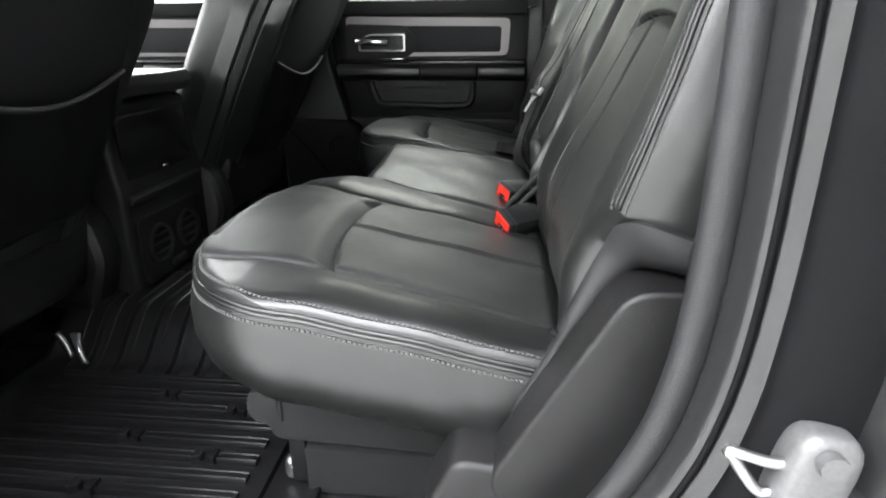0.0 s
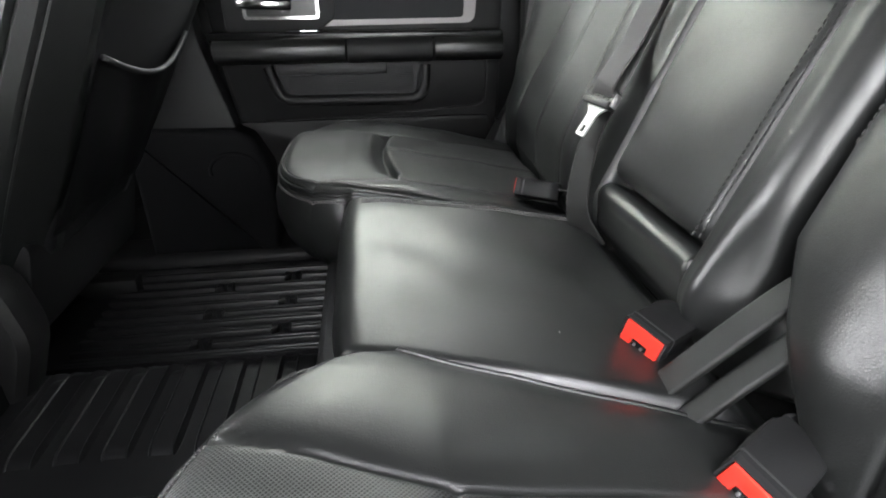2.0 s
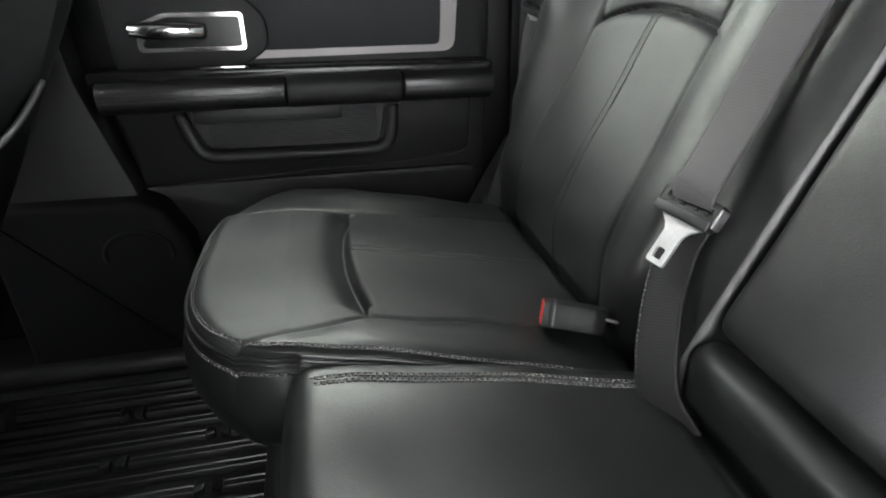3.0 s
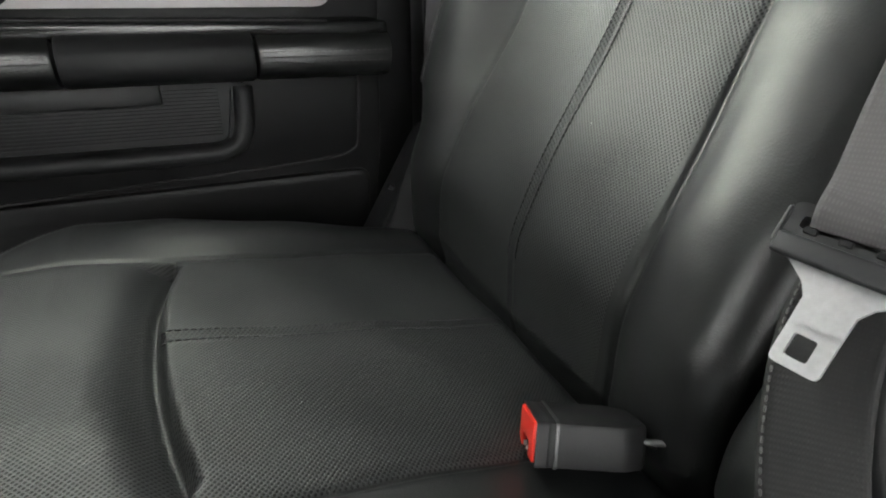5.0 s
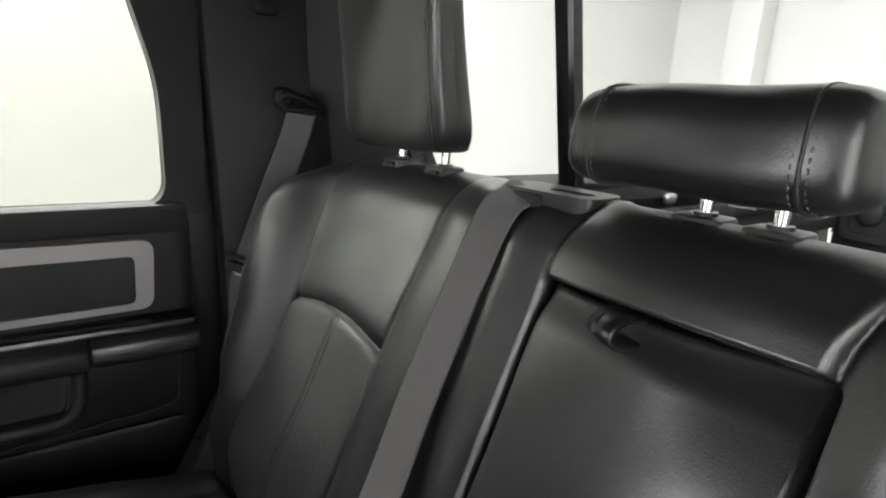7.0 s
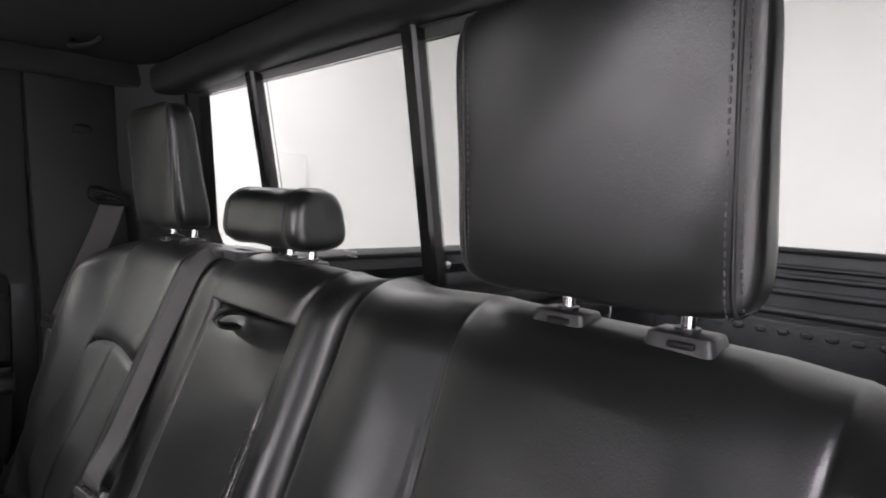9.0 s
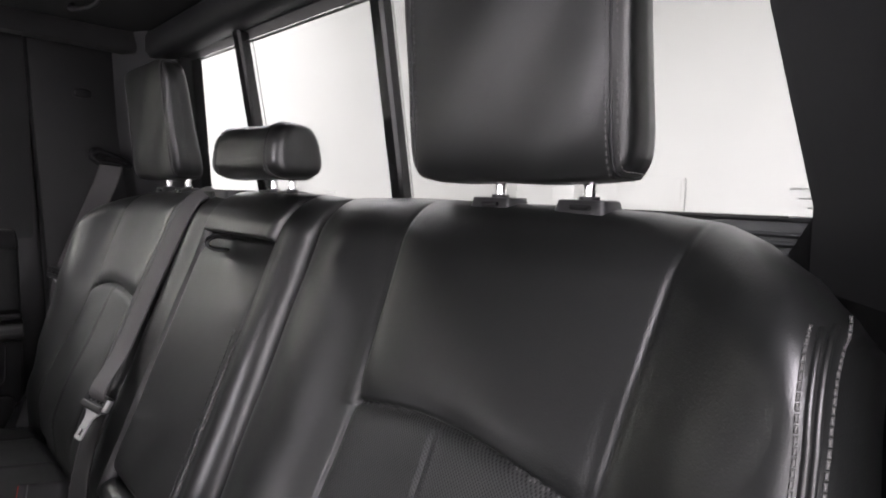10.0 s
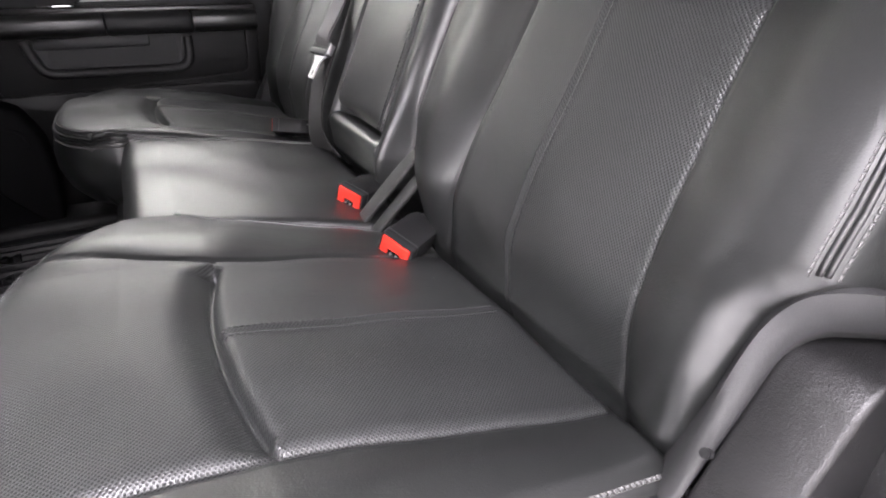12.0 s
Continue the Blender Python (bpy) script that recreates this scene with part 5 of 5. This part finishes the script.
# ---- front seats and console, seen from behind ----
def front_seat(s, px, lean):
    root = thing("front_seat", "black leather front seat with a sagging map pocket behind", "seat", "front seats")
    m = pose(px, s * 0.445, 0.40, 0, lean, 0)
    # backrest: local z up the back, +x to the rear
    def half(z):
        return float(np.interp(z, [-0.05, 0.0, 0.10, 0.25, 0.42, 0.52, 0.62, 0.68], [0.215, 0.228, 0.248, 0.262, 0.262, 0.240, 0.200, 0.17]))
    bm = puff(0.17, 0.52, 0.74, 5.0, 16)
    for v in bm.verts:
        v.co.y *= half(v.co.z + 0.33) / 0.262
        v.co.x -= 0.030
    bmesh.ops.transform(bm, matrix=m @ pose(0, 0, 0.33), verts=bm.verts[:])
    part("backrest", bm, LEATHER, root, sharp=0)
    # rear shell panel
    o = rounded([(-0.175, 0.0), (0.175, 0.0), (0.205, 0.25), (0.205, 0.42), (0.15, 0.62), (-0.15, 0.62), (-0.205, 0.42), (-0.205, 0.25)], 0.04, 5)
    bm = prism([(a, b) for a, b in o], "x", 0.050, 0.096, 0.012, 3)
    bmesh.ops.transform(bm, matrix=m, verts=bm.verts[:])
    part("back_panel", bm, VINYL, root, "black vinyl seat back panel")
    # side panels: a slanting wedge from the bolster to the rear panel
    for q in (-1, 1):
        bm = bmesh.new()
        rows = []
        for z in np.linspace(0.005, 0.60, 32):
            h = half(z) + 0.003
            w = 0.006 + 0.080 * (1 - float(soft(np.array(z), -0.02, 0.60)))
            sec = [(-0.030, h - 0.03), (-0.020, h - 0.002), (0.022, h + 0.004), (0.026, h + 0.001), (0.028, h - 0.003), (0.030, h + 0.001), (0.034, h + 0.004), (0.052, h + 0.003), (0.056, h), (0.058, h - 0.004), (0.060, h), (0.063, h), (0.093, h - w * 0.85), (0.096, h - w * 0.95), (0.097, h - w - 0.02), (0.080, h - 0.10)]
            rows.append([bm.verts.new(m @ Vector((x, q * y, z))) for x, y in sec])
        for r0, r1 in zip(rows, rows[1:]):
            for k in range(16):
                bm.faces.new((r0[k], r0[(k + 1) % 16], r1[(k + 1) % 16], r1[k]))
        bm.faces.new(rows[0])
        bm.faces.new(rows[-1][::-1])
        part("side_panel", bm, LEATHER, root, "black leather side panel with a seam", sharp=30)
    # sagging pocket
    nu, nv = 36, 24
    bm = bmesh.new()
    g = [[None] * nv for _ in range(nu)]
    for i in range(nu):
        for j in range(nv):
            a, b = i / (nu - 1), j / (nv - 1)
            top = 0.335 - 0.035 * math.sin(math.pi * a)
            y = (-0.19 + 0.38 * a)
            z = 0.055 + (top - 0.055) * b
            x = 0.099 + 0.022 * math.sin(math.pi * a) * (0.25 + 0.75 * b) + 0.003 * math.sin(a * 17 + b * 5)
            g[i][j] = bm.verts.new(m @ Vector((x, y, z)))
    for i in range(nu - 1):
        for j in range(nv - 1):
            bm.faces.new((g[i][j], g[i + 1][j], g[i + 1][j + 1], g[i][j + 1]))
    bmesh.ops.solidify(bm, geom=bm.faces[:], thickness=0.004)
    pocket = part("map_pocket", bm, VINYL, root, "sagging map pocket", sharp=0)
    hem = [m @ Vector((0.101 + 0.022 * math.sin(math.pi * a), -0.19 + 0.38 * a, 0.335 - 0.035 * math.sin(math.pi * a))) for a in np.linspace(0, 1, 30)]
    part("hem", sweep(hem, ring(0.0045, 8)), SEAL, pocket, sharp=0)
    part("cushion", puff(0.56, 0.52, 0.16, 4.5, 10, pose(px - 0.30, s * 0.445, 0.37, 0, -6, 0)), LEATHER, root, sharp=0)
    part("base", rbox(px - 0.53, px - 0.06, s * 0.445 - 0.22, s * 0.445 + 0.22, 0.13, 0.32, 0.03, 3), PLASTIC, root, "black plastic seat base")
    o = rounded([(px - 0.15, 0.17), (px + 0.055, 0.165), (px + 0.098, 0.28), (px + 0.080, 0.375), (px + 0.02, 0.415), (px - 0.14, 0.41)], 0.03, 5)
    part("recliner_cover", prism(o, "y", s * 0.150, s * 0.236, 0.030, 3), SHIELD, root, "faceted plastic recliner cover", sharp=25)
    part("valance", prism(rounded([(px - 0.06, 0.20), (px + 0.055, 0.235), (px + 0.095, 0.40), (px + 0.06, 0.415), (px - 0.06, 0.40)], 0.02, 4), "y", s * 0.232, s * 0.655, 0.01), PLASTIC, root, "black plastic panel under the seat back")
    for q in (-1, 1):
        part("seat_rail", rbox(px - 0.5, px + 0.04, s * 0.445 + q * 0.20 - 0.02, s * 0.445 + q * 0.20 + 0.02, 0.09, 0.135, 0.006), PLASTIC, root)
    for q in (-0.06, 0.06):
        part("headrest_post", sweep([m @ Vector((0.0, q, 0.68)), m @ Vector((0.0, q, 0.78))], ring(0.006, 10)), CHROME, root)
    return root


front_seat(-1, -1.065, 26)
front_seat(1, -0.995, 28)


def console():
    root = thing("centre_console", "black centre console with rear vents and a padded lid", "console")
    part("body", prism(rounded([(-1.75, 0.10), (-0.955, 0.10), (-0.945, 0.40), (-0.965, 0.585), (-1.75, 0.585)], 0.02, 4), "y", -0.165, 0.165, 0.015, 3), PLASTIC, root)
    lid = part("lid", prism(rounded([(-1.45, 0.590), (-0.955, 0.590), (-0.938, 0.612), (-0.945, 0.638), (-1.45, 0.640)], 0.008, 4), "y", -0.17, 0.17, 0.008, 3), LID, root, "padded console lid")
    for z in (0.600,):
        stitches("stitching", [(-0.9385, y, z + 0.012) for y in np.linspace(-0.15, 0.15, 40)], lid, THREAD_DARK, 0.006, 0.004, 0.001)
    panel = part("vent_panel", prism(rounded([(-0.145, 0.195), (0.095, 0.195), (0.10, 0.345), (-0.145, 0.345)], 0.012, 4), "x", -0.952, -0.935, 0.004), GLOSS, root, "gloss black rear vent panel")
    for y in (-0.085, 0.030):
        bezel = part("vent", frame_bm([(y + 0.045 * math.cos(a), 0.275 + 0.045 * math.sin(a)) for a in np.linspace(0, 2 * math.pi, 25)[:-1]],
                                      [(y + 0.038 * math.cos(a), 0.275 + 0.038 * math.sin(a)) for a in np.linspace(0, 2 * math.pi, 25)[:-1]], "x", -0.936, -0.928), PLASTIC, root)
        for k in (-0.02, 0.0, 0.02):
            part("slat", rbox(-0.934, -0.930, y - 0.034, y + 0.034, 0.274 + k, 0.278 + k, 0.001), PLASTIC, bezel)
    part("socket_cover", rbox(-0.938, -0.930, -0.055, 0.0, 0.205, 0.222, 0.003), PLASTIC, panel)
    part("drawer", prism(rounded([(-0.135, 0.405), (0.125, 0.405), (0.128, 0.560), (-0.138, 0.560)], 0.012, 4), "x", -0.956, -0.948, 0.003), GLOSS, root, "dark rear drawer face")
    part("ledge", prism(rounded([(-0.965, 0.372), (-0.938, 0.378), (-0.935, 0.392), (-0.950, 0.400), (-0.970, 0.398)], 0.004, 3), "y", -0.145, 0.135, 0.003), PLASTIC, root)
    part("latch", puff(0.008, 0.02, 0.008, 3, 4, pose(-0.930, -0.02, 0.44)), CHROME, root, "small chrome latch", sharp=0)


console()


# ---- all-weather floor mat ----
def tunnel(y):
    """Height of the floor across the cab: flat at the sides, humped in the middle."""
    return 0.095 + 0.085 * soft(np.abs(np.asarray(y, dtype=float)), 0.33, 0.20)


def floor_mat():
    root = thing("floor_mat", "black moulded rubber floor mat with raised ribs", "floor mat")
    nx, ny = 60, 200
    xs, ys = np.linspace(-1.08, -0.42, nx), np.linspace(-0.73, 0.73, ny)
    X, Y = np.meshgrid(xs, ys, indexing="ij")
    rim = soft(np.minimum(np.minimum(X + 1.08, -0.42 - X), 0.73 - np.abs(Y)), 0.0, 0.02)
    Z = tunnel(Y) + 0.012 * (1 - rim) + 0.0008 * np.sin(X * 30) * np.sin(Y * 23)
    top = np.stack([X, Y, Z], -1)
    body, _ = cushion_mesh("sheet", top, np.stack([X, Y], -1), lambda i, j: 0, [(0.002, 0.004), (0.002, 0.008)], [RUBBER], root, cap=False)
    seg = [(-0.0095, -0.002), (-0.0075, 0.010), (-0.0060, 0.0118), (-0.0045, 0.0100), (0.0045, 0.0100), (0.0060, 0.0118), (0.0075, 0.010), (0.0095, -0.002)]
    for s in (-1, 1):
        for k, y in enumerate(np.arange(0.362, 0.72, 0.0375)):
            runs = ((-1.0, -0.788), (-0.742, -0.535)) if k % 3 == 1 else ((-1.0, -0.640), (-0.596, -0.535)) if k % 3 == 2 else ((-1.0, -0.535),)
            for a, b in runs:
                part("rib", sweep([(a, s * y, 0.0930), (a + 0.006, s * y, 0.0940), (b - 0.006, s * y, 0.0940), (b, s * y, 0.0930)], seg), RUBBER, root)
            if len(runs) > 1:
                mid = (runs[0][1] + runs[1][0]) / 2
                for q in (-1, 1):
                    part("stud", prism(rounded([(mid + q * 0.004, s * y - 0.006), (mid + q * 0.019, s * y - 0.013), (mid + q * 0.019, s * y + 0.013), (mid + q * 0.004, s * y + 0.006)], 0.002, 2), "z", 0.092, 0.108, 0.002), RUBBER, root)
        part("rim", sweep(smooth_path([(-1.02, s * 0.352, 0.094), (-0.53, s * 0.352, 0.094), (-0.510, s * 0.372, 0.094), (-0.505, s * 0.42, 0.094), (-0.505, s * 0.71, 0.094)], 6), [(-0.007, -0.002), (-0.004, 0.011), (0.004, 0.011), (0.007, -0.002)]), RUBBER, root)
        for x in np.arange(-1.0, -0.44, 0.058):
            line = smooth_path([(x, s * y, float(tunnel(s * y)) + (-0.010 if y in (0.342, 0.035) else -0.001)) for y in (0.342, 0.332, 0.315, 0.30, 0.28, 0.26, 0.24, 0.22, 0.20, 0.15, 0.10, 0.05, 0.035)], 3)
            part("rib", sweep(line, [(-0.020, -0.002), (-0.0175, 0.008), (-0.0155, 0.0108), (-0.0135, 0.0090), (0.0135, 0.0090), (0.0155, 0.0108), (0.0175, 0.008), (0.020, -0.002)]), RUBBER, root)
    return root


floor_mat()
bracket = thing("seat_rail_end", "bright steel end of a front seat rail", "bracket")
for k, x in enumerate((-1.03, -0.995, -0.985)):
    part("prong", sweep(smooth_path([(x, -0.30 - 0.01 * k, 0.10), (x - 0.012, -0.295 - 0.01 * k, 0.13), (x - 0.03, -0.29, 0.15)], 4), ring(0.0055, 8)), STEEL, bracket, sharp=0)

# ---- pickup bed behind the rear window ----
def pickup_bed():
    root = thing("pickup_bed", "black sprayed pickup bed with ribbed sides behind the cab", "pickup bed")
    part("floor_panel", rbox(0.40, 2.36, -0.78, 0.78, 0.28, 0.33, 0.0), BEDLINER, root)
    for i in range(11):
        part("floor_rib", rbox(0.45, 2.30, -0.72 + i * 0.14, -0.66 + i * 0.14, 0.325, 0.343, 0.006), BEDLINER, root)
    for s in (-1, 1):
        part("side_wall", prism([(s * 0.70, 0.30), (s * 0.74, 0.76), (s * 0.70, 0.80), (s * 0.70, 0.835), (s * 0.86, 0.835), (s * 0.88, 0.76), (s * 0.86, 0.30)], "x", 0.38, 2.40, 0.006), BEDLINER, root)
        part("rail_cap", rbox(0.37, 2.40, min(s * 0.695, s * 0.87), max(s * 0.695, s * 0.87), 0.833, 0.850, 0.006), PLASTIC, root, "black rail cap")
        for z in (0.72, 0.62, 0.50):
            part("side_rib", rbox(0.42, 2.33, min(s * 0.68, s * 0.705), max(s * 0.68, s * 0.705), z, z + 0.05, 0.012), BEDLINER, root)
        part("wheel_arch", puff(0.95, 0.36, 0.50, 3.5, 10, pose(1.4, s * 0.66, 0.32)), BEDLINER, root, sharp=0)
        for x in (0.55, 1.1, 1.7, 2.25):
            part("tie_down", puff(0.05, 0.02, 0.03, 3, 4, pose(x, s * 0.678, 0.80)), STEEL, root, sharp=0)
    part("front_wall", prism([(-0.82, 0.30), (0.82, 0.30), (0.82, 0.80), (-0.82, 0.80)], "x", 0.36, 0.40, 0.006), BEDLINER, root)
    gate = part("tailgate", prism([(-0.70, 0.30), (0.70, 0.30), (0.70, 0.875), (-0.70, 0.875)], "x", 2.36, 2.42, 0.008), BEDLINER, root, "closed ribbed tailgate")
    part("gate_cap", rbox(2.345, 2.43, -0.71, 0.71, 0.870, 0.892, 0.006), PLASTIC, gate)
    for z, h in ((0.800, 0.026), (0.758, 0.030), (0.692, 0.034), (0.605, 0.038)):
        part("gate_rib", prism(rounded([(2.362, z), (2.345, z + 0.006), (2.338, z + h / 2), (2.345, z + h - 0.006), (2.362, z + h)], 0.005, 3), "y", -0.46, 0.46, 0.006), BEDLINER, gate)
    part("gate_panel", rbox(2.348, 2.366, -0.46, 0.46, 0.36, 0.585, 0.010, 3), BEDLINER, gate)
    for i in range(11):
        y = -0.43 + i * 0.086
        part("dimple", puff(0.016, 0.046, 0.030, 2.2, 5, pose(2.347, y, 0.540)), BEDLINER, gate, sharp=0)
    for s in (-1, 1):
        o = rounded([(s * 0.49, 0.58), (s * 0.49, 0.82), (s * 0.675, 0.82), (s * 0.675, 0.58)], 0.045, 6)
        i = rounded([(s * 0.52, 0.61), (s * 0.52, 0.79), (s * 0.645, 0.79), (s * 0.645, 0.61)], 0.035, 6)
        part("gate_boss", frame_bm(o, i, "x", 2.346, 2.364), BEDLINER, gate)
        part("gate_boss", puff(0.03, 0.085, 0.11, 2.4, 6, pose(2.358, s * 0.583, 0.70)), BEDLINER, gate, sharp=0)
        part("gate_cable", sweep([(2.33, s * 0.69, 0.76), (2.335, s * 0.692, 0.60)], ring(0.004, 6)), STEEL, root, "bright tailgate cable", sharp=0)
        part("bed_light", rbox(2.12, 2.155, min(s * 0.674, s * 0.682), max(s * 0.674, s * 0.682), 0.745, 0.815, 0.003), LAMP, root, "small lit bed lamp lens")
    return root


pickup_bed()


# ---- the photo booth ----
def booth():
    X0, X1, Y0, Y1, H = -5.0, 5.2, -3.6, 3.4, 3.0
    structure("ground", rbox(X0, X1, Y0, Y1, -0.62, -0.55, 0), BOOTH_FLOOR, "pale grey booth floor", "floor", False)
    structure("wall_north", rbox(X1, X1 + 0.1, Y0, Y1, -0.6, H, 0), BOOTH, "plain white booth wall", "wall", False)
    structure("wall_south", rbox(X0 - 0.1, X0, Y0, Y1, -0.6, H, 0), BOOTH, "plain white booth wall", "wall", False)
    structure("wall_east", rbox(X0, X1, Y1, Y1 + 0.1, -0.6, H, 0), BOOTH, "plain white booth wall", "wall", False)
    structure("wall_west", rbox(X0, X1, Y0 - 0.1, Y0, -0.6, H, 0), BOOTH, "plain white booth wall", "wall", False)
    structure("booth_ceiling", rbox(X0, X1, Y0, Y1, H, H + 0.1, 0), BOOTH, "white booth ceiling", "ceiling", False)
    col = thing("booth_column", "white boxed column standing at the booth wall", "column")
    part("casing", rbox(4.95, 5.196, 2.44, 2.72, -0.55, 2.996, 0.01), BOOTH, col)
    box = thing("wall_box", "small white service box on the booth wall", "box")
    part("case", rbox(5.16, 5.196, 1.36, 2.06, 0.86, 1.18, 0.006), BOOTH, box)
    part("cover", rbox(5.150, 5.165, 1.39, 2.03, 0.89, 1.15, 0.004), BOOTH, box)
    door = thing("booth_door", "white flush door in the booth wall", "door")
    part("leaf", rbox(1.53, 2.20, 3.375, 3.396, -0.55, 1.36, 0.004), BOOTH, door)


booth()
# outer shell of the truck below the cab
cab = thing("cab_underside", "dark underside and rocker of the truck cab", "vehicle body")
part("rocker", rbox(-2.4, 0.36, -0.93, 0.93, -0.25, 0.02, 0.03), PAINT, cab)
part("roof_skin", rbox(-2.0, 0.26, -0.80, 0.80, 1.345, 1.37, 0.01), PAINT, cab, "grey painted roof")
part("windscreen_bulkhead", rbox(-2.36, -2.28, -0.85, 0.85, 0.02, 0.80, 0.0), PLASTIC, cab)

# ---- tiny pale specks of lint on the leather ----
def lint():
    spots = [(-0.116, 0.597, 0.402), (-0.062, 0.429, 0.588), (-0.432, -0.369, 0.4635), (-0.156, -0.388, 0.4135), (-0.085, -0.625, 0.529), (-0.244, -0.116, 0.427)]
    bm = bmesh.new()
    rng = random.Random(7)
    for p in spots:
        k = puff(0.0010, 0.0022, 0.0007, 2, 2, Matrix.Translation(p) @ pose(0, 0, 0, rng.uniform(-30, 30), rng.uniform(-30, 30), rng.uniform(0, 180)))
        m = bpy.data.meshes.new("fleck")
        k.to_mesh(m)
        bm.from_mesh(m)
        k.free()
    ob = part("lint_specks", bm, PRINT, None, sharp=0)
    tagged(ob, "few pale specks of lint on the black leather", "lint", kind="stuff")


lint()
